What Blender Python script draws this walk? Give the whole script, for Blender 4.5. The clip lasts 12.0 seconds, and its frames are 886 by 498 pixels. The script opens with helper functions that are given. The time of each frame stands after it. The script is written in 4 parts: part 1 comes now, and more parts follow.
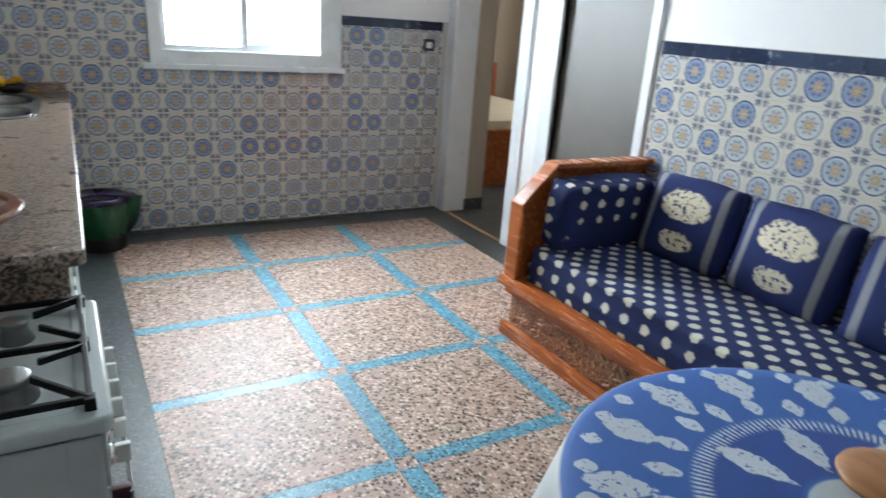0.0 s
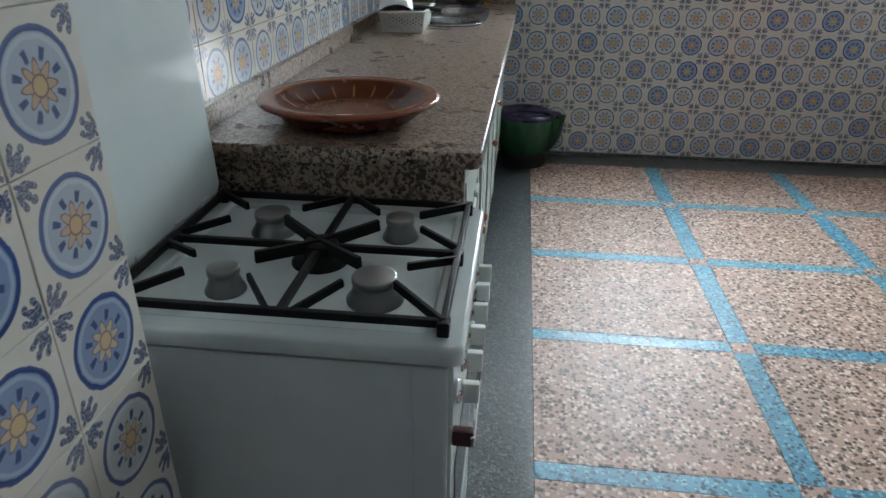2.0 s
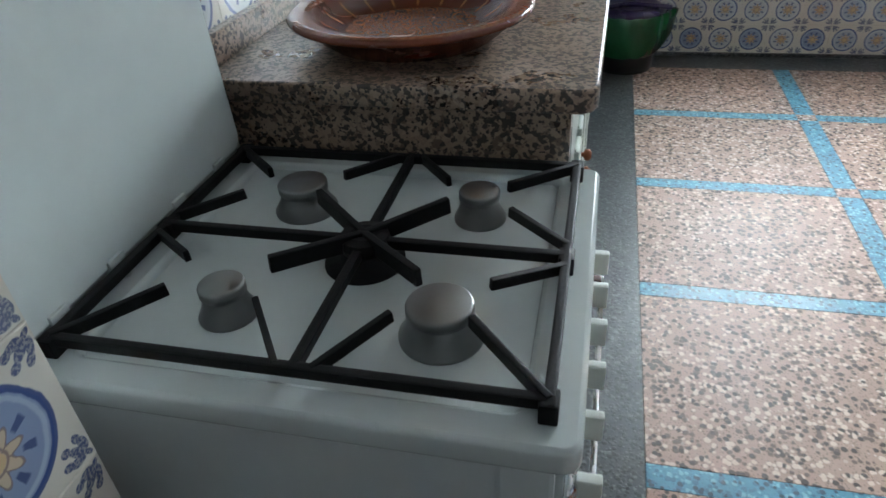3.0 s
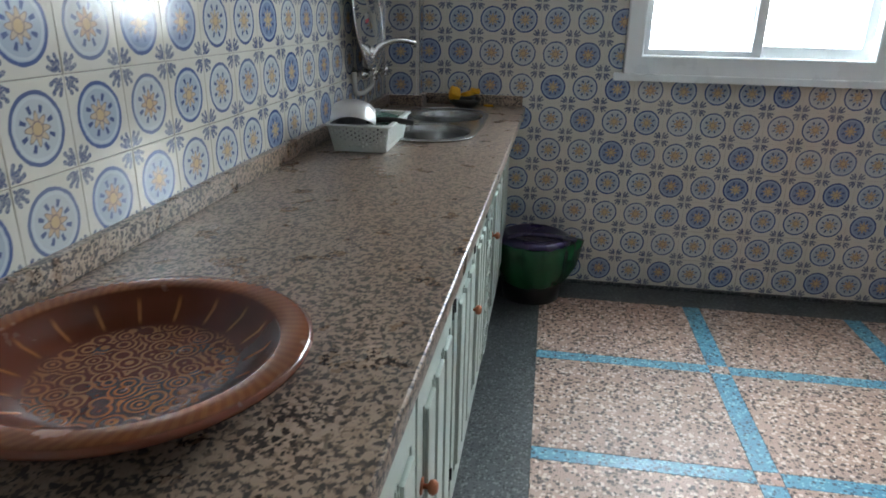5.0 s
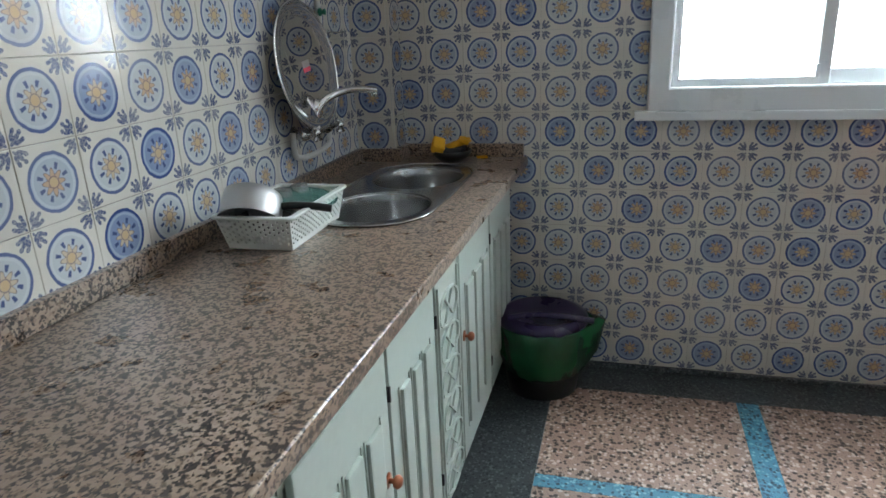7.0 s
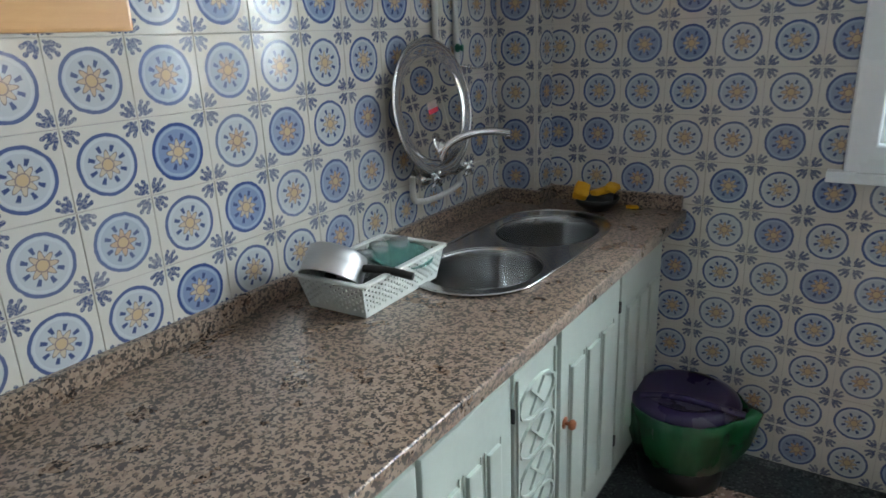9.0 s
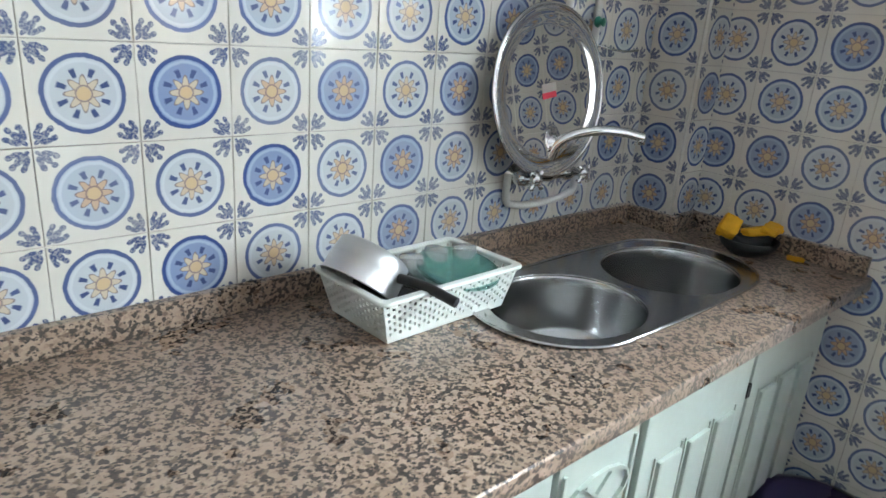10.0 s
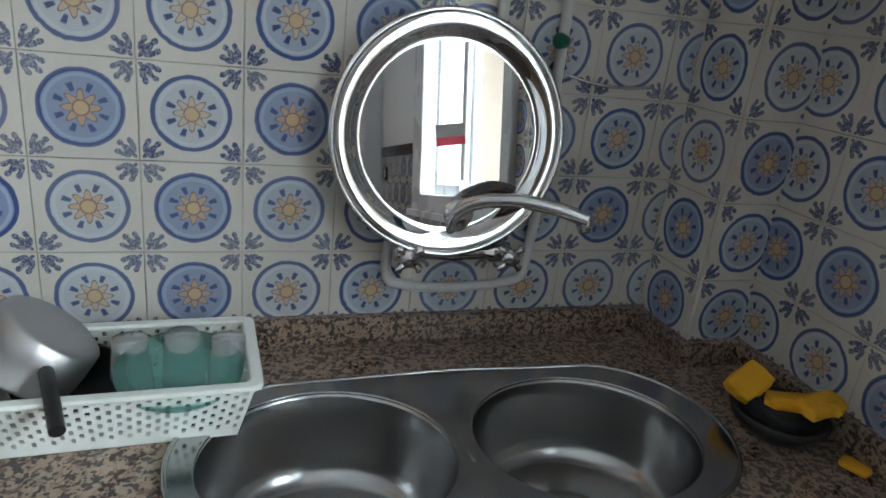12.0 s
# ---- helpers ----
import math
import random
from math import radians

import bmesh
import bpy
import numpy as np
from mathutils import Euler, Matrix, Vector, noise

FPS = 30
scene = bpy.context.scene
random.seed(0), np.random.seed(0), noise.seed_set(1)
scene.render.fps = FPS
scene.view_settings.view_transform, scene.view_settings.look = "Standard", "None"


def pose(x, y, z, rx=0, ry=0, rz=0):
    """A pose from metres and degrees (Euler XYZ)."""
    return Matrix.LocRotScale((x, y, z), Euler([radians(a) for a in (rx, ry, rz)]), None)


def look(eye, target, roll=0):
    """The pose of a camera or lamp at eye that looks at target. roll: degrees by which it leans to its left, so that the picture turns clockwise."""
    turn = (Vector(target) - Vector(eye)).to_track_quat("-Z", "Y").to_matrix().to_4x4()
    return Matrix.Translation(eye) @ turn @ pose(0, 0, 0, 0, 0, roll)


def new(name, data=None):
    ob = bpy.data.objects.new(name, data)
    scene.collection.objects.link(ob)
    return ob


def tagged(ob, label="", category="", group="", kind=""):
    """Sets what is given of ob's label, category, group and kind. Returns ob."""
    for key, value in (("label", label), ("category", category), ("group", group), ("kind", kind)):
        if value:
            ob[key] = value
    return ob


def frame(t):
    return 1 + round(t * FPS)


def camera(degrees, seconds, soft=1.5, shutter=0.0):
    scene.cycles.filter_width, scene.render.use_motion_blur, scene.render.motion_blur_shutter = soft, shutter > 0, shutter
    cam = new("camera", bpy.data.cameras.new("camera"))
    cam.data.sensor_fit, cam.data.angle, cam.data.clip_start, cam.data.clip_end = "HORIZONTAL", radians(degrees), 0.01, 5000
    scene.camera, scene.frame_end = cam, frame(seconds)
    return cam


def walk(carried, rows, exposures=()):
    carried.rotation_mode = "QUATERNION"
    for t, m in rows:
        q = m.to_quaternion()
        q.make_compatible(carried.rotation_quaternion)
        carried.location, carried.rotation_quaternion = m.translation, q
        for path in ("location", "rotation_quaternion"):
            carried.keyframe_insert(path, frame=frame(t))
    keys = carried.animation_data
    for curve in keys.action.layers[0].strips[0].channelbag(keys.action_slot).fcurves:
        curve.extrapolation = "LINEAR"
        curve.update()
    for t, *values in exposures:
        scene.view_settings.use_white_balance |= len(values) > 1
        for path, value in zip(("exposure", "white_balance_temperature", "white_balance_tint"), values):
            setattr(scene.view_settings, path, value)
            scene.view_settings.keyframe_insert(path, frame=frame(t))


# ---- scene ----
cam = camera(67.7, 12.0, soft=1.5, shutter=0.2)
WINDOW_WATTS, BED_WATTS, TRAY_TURN = 165.0, 22.0, 0.0
EXPOSURES = [(0.0, 0.38), (0.5, -0.1), (1.0, -0.2), (2.0, -0.1), (3.0, 0.08), (3.5, 0.38), (5.3, -0.2), (6.5, -0.15), (7.5, 0.0), (9.5, -0.08), (10.0, 0.65), (11.0, 0.9), (11.5, 0.72), (12.0, -0.22)]
PATH = [
    (0, (0.075, 0.132, 1.439), (1.035, 1.759, 0.782), 4.2),
    (0.3, (0.133, 0.141, 1.439), (0.734, 1.925, 0.765), 5.2),
    (0.5, (0.155, 0.173, 1.426), (0.487, 2.012, 0.711), 4.5),
    (1, (0.149, 0.214, 1.378), (0.201, 2.074, 0.644), 3.2),
    (1.5, (0.171, 0.299, 1.343), (0.069, 2.101, 0.481), 0.9),
    (2, (0.15, 0.451, 1.302), (-0.047, 2.237, 0.425), 0.6),
    (2.5, (0.099, 0.694, 1.248), (-0.144, 2.391, 0.218), -2.0),
    (3, (0.085, 0.836, 1.238), (-0.335, 2.431, 0.107), -3.8),
    (3.5, (0.114, 0.984, 1.227), (-0.458, 2.539, 0.107), -5.1),
    (5.3, (0.284, 1.399, 1.347), (0.025, 3.277, 0.707), 1.5),
    (5.5, (0.331, 1.45, 1.356), (-0.007, 3.313, 0.709), 1.3),
    (6, (0.411, 1.591, 1.338), (0.041, 3.447, 0.693), -0.8),
    (6.5, (0.432, 1.794, 1.364), (0.013, 3.659, 0.776), -0.8),
    (7, (0.485, 2.002, 1.381), (-0.03, 3.83, 0.752), -2.5),
    (7.5, (0.615, 2.184, 1.456), (-0.101, 3.998, 1.011), 0.7),
    (7.7, (0.655, 2.214, 1.509), (-0.087, 4.03, 1.119), 0.6),
    (9.5, (0.628, 2.463, 1.467), (-0.59, 3.89, 0.775), -0.3),
    (10, (0.54, 2.718, 1.427), (-0.848, 4.003, 0.779), 4.3),
    (10.5, (0.564, 2.961, 1.402), (-0.964, 4.082, 0.766), 4.1),
    (11, (0.636, 3.228, 1.456), (-1.017, 4.134, 0.787), 7.6),
    (11.5, (0.557, 3.439, 1.421), (-1.148, 4.246, 0.756), 8.2),
    (12, (0.533, 3.624, 1.486), (-1.235, 4.262, 0.802), 6.9),
]
walk(cam, [(t, look(eye, target, roll)) for t, eye, target, roll in PATH], exposures=EXPOSURES)

# ---- light ----
world = bpy.data.worlds.new("world")
scene.world = world
world.use_nodes = True
sky = world.node_tree.nodes.new("ShaderNodeTexSky")
sky.sky_type, sky.sun_disc = "NISHITA", False
sky.sun_elevation, sky.sun_rotation = radians(50), radians(200)
world.node_tree.links.new(sky.outputs[0], world.node_tree.nodes["Background"].inputs[0])
world.node_tree.nodes["Background"].inputs[1].default_value = 0.1


def rect_light(name, m, width, height, watts, color):
    lamp = bpy.data.lights.new(name, "AREA")
    lamp.shape, lamp.size, lamp.size_y, lamp.energy, lamp.color = "RECTANGLE", width, height, watts, color
    new(name, lamp).matrix_world = m


rect_light("kitchen_window_daylight", look((1.12, 5.06, 1.80), (1.45, 4.0, 1.36)), 1.1, 1.15, WINDOW_WATTS, (0.80, 0.92, 1.0))
# fill lamp added to brighten the bedroom; its source is unseen
rect_light("bedroom_fill_light", look((5.36, 5.6, 1.6), (4.0, 5.6, 1.3)), 1.1, 1.1, BED_WATTS, (1.0, 0.97, 0.92))


# ---- material tools ----
class Mat:
    def __init__(self, name, rough=0.5, metal=0.0, spec=0.5):
        self.m = bpy.data.materials.new(name)
        self.m.use_nodes = True
        self.nt = self.m.node_tree
        self.b = self.nt.nodes["Principled BSDF"]
        self.b.inputs["Roughness"].default_value = rough
        self.b.inputs["Metallic"].default_value = metal
        self.b.inputs["Specular IOR Level"].default_value = spec
        self.tc = self.nt.nodes.new("ShaderNodeTexCoord")

    def put(self, sock, v):
        if isinstance(v, (int, float)):
            sock.default_value = v
        elif isinstance(v, tuple):
            sock.default_value = (*v, 1.0) if len(v) == 3 else v
        else:
            self.nt.links.new(v, sock)

    def f(self, op, a, b=None, c=None):
        n = self.nt.nodes.new("ShaderNodeMath")
        n.operation = op
        for k, v in enumerate((a, b, c)):
            if v is not None:
                self.put(n.inputs[k], v)
        return n.outputs[0]

    def step(self, v, lo, hi):
        n = self.nt.nodes.new("ShaderNodeMapRange")
        n.interpolation_type = "SMOOTHSTEP"
        for k, x in enumerate((v, lo, hi, 0.0, 1.0)):
            self.put(n.inputs[k], x)
        return n.outputs[0]

    def band(self, v, lo, hi, soft=0.008):
        return self.f("MULTIPLY", self.step(v, lo - soft, lo + soft), self.f("SUBTRACT", 1.0, self.step(v, hi - soft, hi + soft)))

    def mix(self, fac, a, b, blend="MIX"):
        n = self.nt.nodes.new("ShaderNodeMix")
        n.data_type, n.blend_type = "RGBA", blend
        self.put(n.inputs[0], fac)
        self.put(n.inputs[6], a)
        self.put(n.inputs[7], b)
        return n.outputs[2]

    def noise(self, scale, detail=4.0, rough=0.55, coord="Object", vec=None):
        n = self.nt.nodes.new("ShaderNodeTexNoise")
        n.inputs["Scale"].default_value, n.inputs["Detail"].default_value, n.inputs["Roughness"].default_value = scale, detail, rough
        self.nt.links.new(vec or self.tc.outputs[coord], n.inputs["Vector"])
        return n.outputs["Fac"]

    def cells(self, scale, feature="F1", coord="Object", vec=None):
        n = self.nt.nodes.new("ShaderNodeTexVoronoi")
        n.feature = feature
        n.inputs["Scale"].default_value = scale
        self.nt.links.new(vec or self.tc.outputs[coord], n.inputs["Vector"])
        return n

    def xyz(self, sock):
        n = self.nt.nodes.new("ShaderNodeSeparateXYZ")
        self.nt.links.new(sock, n.inputs[0])
        return n.outputs

    def where(self):
        return self.nt.nodes.new("ShaderNodeNewGeometry").outputs["Position"]

    def rand(self):
        return self.nt.nodes.new("ShaderNodeObjectInfo").outputs["Random"]

    def bump(self, h, strength=0.3, dist=0.002):
        n = self.nt.nodes.new("ShaderNodeBump")
        n.inputs["Strength"].default_value, n.inputs["Distance"].default_value = strength, dist
        self.nt.links.new(h, n.inputs["Height"])
        self.nt.links.new(n.outputs[0], self.b.inputs["Normal"])

    def color(self, c):
        self.put(self.b.inputs["Base Color"], c)
        return self

    def rough(self, r):
        self.put(self.b.inputs["Roughness"], r)
        return self


def plain(name, c, rough=0.5, metal=0.0, grain=40.0, amount=0.12, bump=0.05, wear=6.0):
    """A surface of one colour with fine grain and broad wear."""
    k = Mat(name, rough, metal)
    p = k.where()
    n1, n2 = k.noise(grain, 5, vec=p), k.noise(wear, 4, vec=p)
    dark = tuple(x * (1 - amount * 2) for x in c)
    k.color(k.mix(k.step(n2, 0.35, 0.75), k.mix(n1, c, dark), c))
    k.rough(k.f("ADD", k.f("MULTIPLY", n2, 0.16), max(0.02, rough - 0.08)))
    if bump:
        k.bump(n1, bump, 0.002)
    return k.m


# ---- materials ----
TILE = 0.15


def tile_material(name, disc, ring, body):
    """Glazed tile: a ringed rosette in the middle, a quarter of a leaf cross in each corner."""
    k = Mat(name, 0.1, 0.0, 0.5)
    x, y, _ = k.xyz(k.tc.outputs["Object"])
    wob = k.f("MULTIPLY", k.f("SUBTRACT", k.noise(60, 3, vec=k.where()), 0.5), 0.03)
    u, v = k.f("ADD", k.f("DIVIDE", x, TILE), wob), k.f("ADD", k.f("DIVIDE", y, TILE), wob)
    r = k.f("SQRT", k.f("ADD", k.f("MULTIPLY", u, u), k.f("MULTIPLY", v, v)))
    th = k.f("ARCTAN2", v, u)
    glaze = k.noise(9, 4, vec=k.where())
    fade = k.f("ADD", 0.82, k.f("MULTIPLY", k.rand(), 0.18))
    col = k.mix(glaze, (0.53, 0.50, 0.425), (0.62, 0.60, 0.55))
    # corner leaves
    cu, cv = k.f("SUBTRACT", 0.5, k.f("ABSOLUTE", u)), k.f("SUBTRACT", 0.5, k.f("ABSOLUTE", v))

    def oval(p, q, along, across, turn):
        c, si = math.cos(radians(turn)), math.sin(radians(turn))
        du, dv = k.f("SUBTRACT", k.f("MULTIPLY", cu, 0.86), p), k.f("SUBTRACT", k.f("MULTIPLY", cv, 0.86), q)
        e = k.f("DIVIDE", k.f("ADD", k.f("MULTIPLY", du, c), k.f("MULTIPLY", dv, si)), along)
        g = k.f("DIVIDE", k.f("SUBTRACT", k.f("MULTIPLY", dv, c), k.f("MULTIPLY", du, si)), across)
        d = k.f("SQRT", k.f("ADD", k.f("MULTIPLY", e, e), k.f("MULTIPLY", g, g)))
        return k.f("SUBTRACT", 1.0, k.step(d, 0.85, 1.1))

    leaf = oval(0.095, 0.095, 0.062, 0.031, 45)
    for p, q, a_, b_, t_ in ((0.115, 0.050, 0.052, 0.026, 14), (0.050, 0.115, 0.052, 0.026, 76), (0.170, 0.072, 0.032, 0.025, 25), (0.072, 0.170, 0.032, 0.025, 65), (0.150, 0.150, 0.030, 0.026, 45), (0.045, 0.045, 0.032, 0.018, 45)):
        leaf = k.f("MAXIMUM", leaf, oval(p, q, a_, b_, t_))
    leaf = k.f("MULTIPLY", leaf, k.f("ADD", 0.62, k.f("MULTIPLY", 0.38, k.step(k.noise(330, 2, vec=k.where()), 0.40, 0.56))))
    col = k.mix(k.f("MULTIPLY", leaf, fade), col, (0.045, 0.068, 0.16))
    # rosette
    inside = k.f("SUBTRACT", 1.0, k.step(r, 0.360, 0.374))
    shade = k.mix(k.noise(70, 3, vec=k.where()), disc, tuple(q * 0.85 + 0.06 for q in disc))
    col = k.mix(k.f("MULTIPLY", inside, fade), col, shade)
    col = k.mix(k.band(r, 0.298, 0.330, 0.008), col, body)
    col = k.mix(k.f("MULTIPLY", k.band(r, 0.344, 0.388, 0.006), fade), col, ring)
    pet = k.f("COSINE", k.f("MULTIPLY", th, 8.0))
    between = k.f("MULTIPLY", k.step(k.f("MULTIPLY", pet, -1.0), 0.45, 0.75), k.band(r, 0.165, 0.250, 0.012))
    col = k.mix(k.f("MULTIPLY", between, fade), col, (0.05, 0.075, 0.18))
    edge = k.f("SUBTRACT", r, k.f("ADD", 0.140, k.f("MULTIPLY", pet, 0.040)))
    petals = k.f("SUBTRACT", 1.0, k.step(edge, -0.008, 0.008))
    blush = k.mix(k.rand(), (0.50, 0.32, 0.18), (0.50, 0.42, 0.31))
    col = k.mix(k.f("MULTIPLY", petals, fade), col, blush)
    lines = k.f("MAXIMUM", k.band(edge, -0.012, 0.008, 0.006), k.f("MULTIPLY", petals, k.step(k.f("MULTIPLY", pet, -1.0), 0.80, 0.97)))
    lines = k.f("MAXIMUM", lines, k.band(r, 0.066, 0.082, 0.006))
    col = k.mix(k.f("MULTIPLY", lines, 0.75), col, (0.16, 0.12, 0.13))
    col = k.mix(k.f("SUBTRACT", 1.0, k.step(r, 0.058, 0.066)), col, (0.52, 0.38, 0.22))
    k.color(col)
    k.rough(k.f("ADD", 0.06, k.f("MULTIPLY", k.noise(14, 4, vec=k.where()), 0.12)))
    k.bump(k.f("ADD", k.f("MULTIPLY", k.noise(18, 2, vec=k.where()), 1.0), k.f("MULTIPLY", leaf, -0.06)), 0.10, 0.002)
    return k.m


TILE_MATS = [
    tile_material("glazed_tile_pale", (0.44, 0.47, 0.50), (0.070, 0.10, 0.22), (0.50, 0.53, 0.55)),
    tile_material("glazed_tile_mid", (0.33, 0.385, 0.47), (0.055, 0.09, 0.23), (0.46, 0.50, 0.55)),
    tile_material("glazed_tile_blue", (0.17, 0.235, 0.39), (0.03, 0.06, 0.19), (0.31, 0.38, 0.50)),
]


def band_material():
    k = Mat("dark_blue_marbled_tile", 0.12)
    p = k.where()
    vein = k.step(k.noise(16, 7, 0.7, vec=p), 0.56, 0.72)
    k.color(k.mix(vein, k.mix(k.rand(), (0.012, 0.02, 0.05), (0.03, 0.045, 0.09)), (0.16, 0.20, 0.28)))
    k.bump(k.noise(30, 2, vec=p), 0.05)
    return k.m


def terrazzo(name, ground, chip_a, chip_b, rough, scale=75.0):
    k = Mat(name, rough, 0.0, 0.5)
    p = k.where()
    v = k.cells(scale, vec=p)
    warp = k.xyz(v.outputs["Color"])
    size = k.f("ADD", 0.30, k.f("MULTIPLY", warp[1], 0.34))
    chip = k.f("SUBTRACT", 1.0, k.step(k.f("SUBTRACT", v.outputs["Distance"], size), -0.05, 0.05))
    v2 = k.cells(scale * 2.7, vec=p)
    w2 = k.xyz(v2.outputs["Color"])
    fine = k.f("MULTIPLY", k.f("SUBTRACT", 1.0, k.step(v2.outputs["Distance"], 0.25, 0.4)), k.step(w2[2], 0.45, 0.5))
    col = k.mix(k.noise(5, 5, vec=p), ground, tuple(x * 0.82 for x in ground))
    col = k.mix(fine, col, chip_b)
    pick = k.mix(k.step(warp[0], 0.52, 0.56), chip_a, chip_b)
    pick = k.mix(k.step(warp[2], 0.72, 0.75), pick, tuple(x * 0.4 for x in chip_b))
    col = k.mix(k.f("MULTIPLY", chip, k.step(warp[1], 0.2, 0.25)), col, pick)
    tone = k.f("ADD", 0.90, k.f("MULTIPLY", k.rand(), 0.14))
    n = k.nt.nodes.new("ShaderNodeCombineXYZ")
    for j in range(3):
        k.nt.links.new(tone, n.inputs[j])
    k.color(k.mix(1.0, col, n.outputs[0], "MULTIPLY"))
    k.rough(k.f("ADD", rough - 0.05, k.f("MULTIPLY", k.noise(7, 5, vec=p), 0.2)))
    k.bump(k.f("ADD", k.f("MULTIPLY", chip, 0.6), k.noise(26, 3, vec=p)), 0.28, 0.003)
    return k.m


def granite():
    k = Mat("pink_brown_granite", 0.16, 0.0, 0.5)
    p = k.where()
    v = k.cells(150, vec=p)
    c = k.xyz(v.outputs["Color"])
    v2 = k.cells(260, vec=p)
    c2 = k.xyz(v2.outputs["Color"])
    col = k.mix(c[0], (0.265, 0.188, 0.138), (0.345, 0.255, 0.193))
    col = k.mix(k.step(k.noise(75, 3, vec=p), 0.52, 0.60), col, (0.135, 0.09, 0.066))
    col = k.mix(k.step(c[1], 0.67, 0.71), col, (0.05, 0.038, 0.032))
    col = k.mix(k.step(c2[1], 0.80, 0.84), col, (0.03, 0.026, 0.024))
    col = k.mix(k.step(c[2], 0.84, 0.88), col, (0.315, 0.235, 0.178))
    k.color(col)
    k.rough(k.f("ADD", 0.22, k.f("MULTIPLY", k.noise(11, 5, vec=p), 0.14)))
    k.bump(k.noise(40, 3, vec=p), 0.05, 0.001)
    return k.m


def wood(name, a, b, rough=0.3, carve=0.0):
    k = Mat(name, rough)
    p = k.where()
    mp = k.nt.nodes.new("ShaderNodeMapping")
    mp.inputs["Scale"].default_value = (14, 1.6, 14)
    k.nt.links.new(p, mp.inputs[0])
    g = k.noise(3, 6, 0.65, vec=mp.outputs[0])
    k.color(k.mix(k.step(g, 0.3, 0.7), a, b))
    k.rough(k.f("ADD", rough - 0.06, k.f("MULTIPLY", g, 0.15)))
    if carve:
        w = k.nt.nodes.new("ShaderNodeTexVoronoi")
        w.feature = "SMOOTH_F1"
        w.inputs["Scale"].default_value = 34
        k.nt.links.new(p, w.inputs["Vector"])
        k.bump(k.f("SINE", k.f("MULTIPLY", w.outputs["Distance"], 16.0)), carve, 0.006)
    else:
        k.bump(g, 0.08, 0.001)
    return k.m


def steel(name, rough, brushed=True, base=0.62):
    k = Mat(name, rough, 1.0)
    p = k.where()
    n = k.noise(220 if brushed else 20, 3, vec=p)
    k.color(k.mix(k.noise(8, 4, vec=p), (base, base, base * 1.0), (base * 0.88, base * 0.88, base * 0.87)))
    k.rough(k.f("ADD", max(0.0, rough - 0.04), k.f("MULTIPLY", n, 0.1 if brushed else 0.03)))
    if brushed:
        k.bump(n, 0.03, 0.0005)
    return k.m


def sofa_fabric():
    k = Mat("navy_sprigged_fabric", 0.85, 0.0, 0.2)
    p = k.where()
    mp = k.nt.nodes.new("ShaderNodeMapping")
    mp.inputs["Rotation"].default_value = (0, 0, radians(45))
    k.nt.links.new(p, mp.inputs[0])
    v = k.cells(13.0, vec=mp.outputs[0])
    v.inputs["Randomness"].default_value = 0.0
    edge = k.f("ADD", v.outputs["Distance"], k.f("MULTIPLY", k.noise(90, 3, vec=p), 0.3))
    spot = k.f("SUBTRACT", 1.0, k.step(edge, 0.42, 0.47))
    weave = k.noise(400, 2, vec=p)
    col = k.mix(weave, (0.012, 0.02, 0.075), (0.02, 0.03, 0.11))
    k.color(k.mix(spot, col, (0.55, 0.52, 0.42)))
    k.bump(k.f("ADD", weave, spot), 0.25, 0.002)
    return k.m


def cushion_fabric():
    k = Mat("navy_cushion_with_cream_flowers", 0.85, 0.0, 0.2)
    x, y, z = k.xyz(k.tc.outputs["Generated"])
    du, dv = k.f("SUBTRACT", y, 0.5), k.f("SUBTRACT", z, 0.66)
    r = k.f("SQRT", k.f("ADD", k.f("MULTIPLY", du, du), k.f("MULTIPLY", k.f("MULTIPLY", dv, dv), 2.2)))
    dw = k.f("SUBTRACT", z, 0.26)
    r2 = k.f("SQRT", k.f("ADD", k.f("MULTIPLY", du, du), k.f("MULTIPLY", k.f("MULTIPLY", dw, dw), 2.5)))
    wav = k.f("MULTIPLY", k.noise(9, 4, coord="Generated"), 0.16)
    flower = k.f("MAXIMUM", k.f("SUBTRACT", 1.0, k.step(k.f("ADD", r, wav), 0.33, 0.36)), k.f("SUBTRACT", 1.0, k.step(k.f("ADD", r2, wav), 0.24, 0.27)))
    line = k.step(k.noise(26, 3, coord="Generated"), 0.40, 0.47)
    side = k.f("MAXIMUM", k.band(y, 0.10, 0.17), k.band(y, 0.83, 0.90))
    weave = k.noise(300, 2, vec=k.where())
    col = k.mix(weave, (0.012, 0.02, 0.08), (0.02, 0.03, 0.12))
    col = k.mix(k.f("MULTIPLY", side, 0.7), col, (0.30, 0.30, 0.30))
    k.color(k.mix(k.f("MULTIPLY", flower, line), col, (0.62, 0.56, 0.42)))
    k.bump(k.f("ADD", weave, k.f("MULTIPLY", flower, line)), 0.3, 0.003)
    return k.m


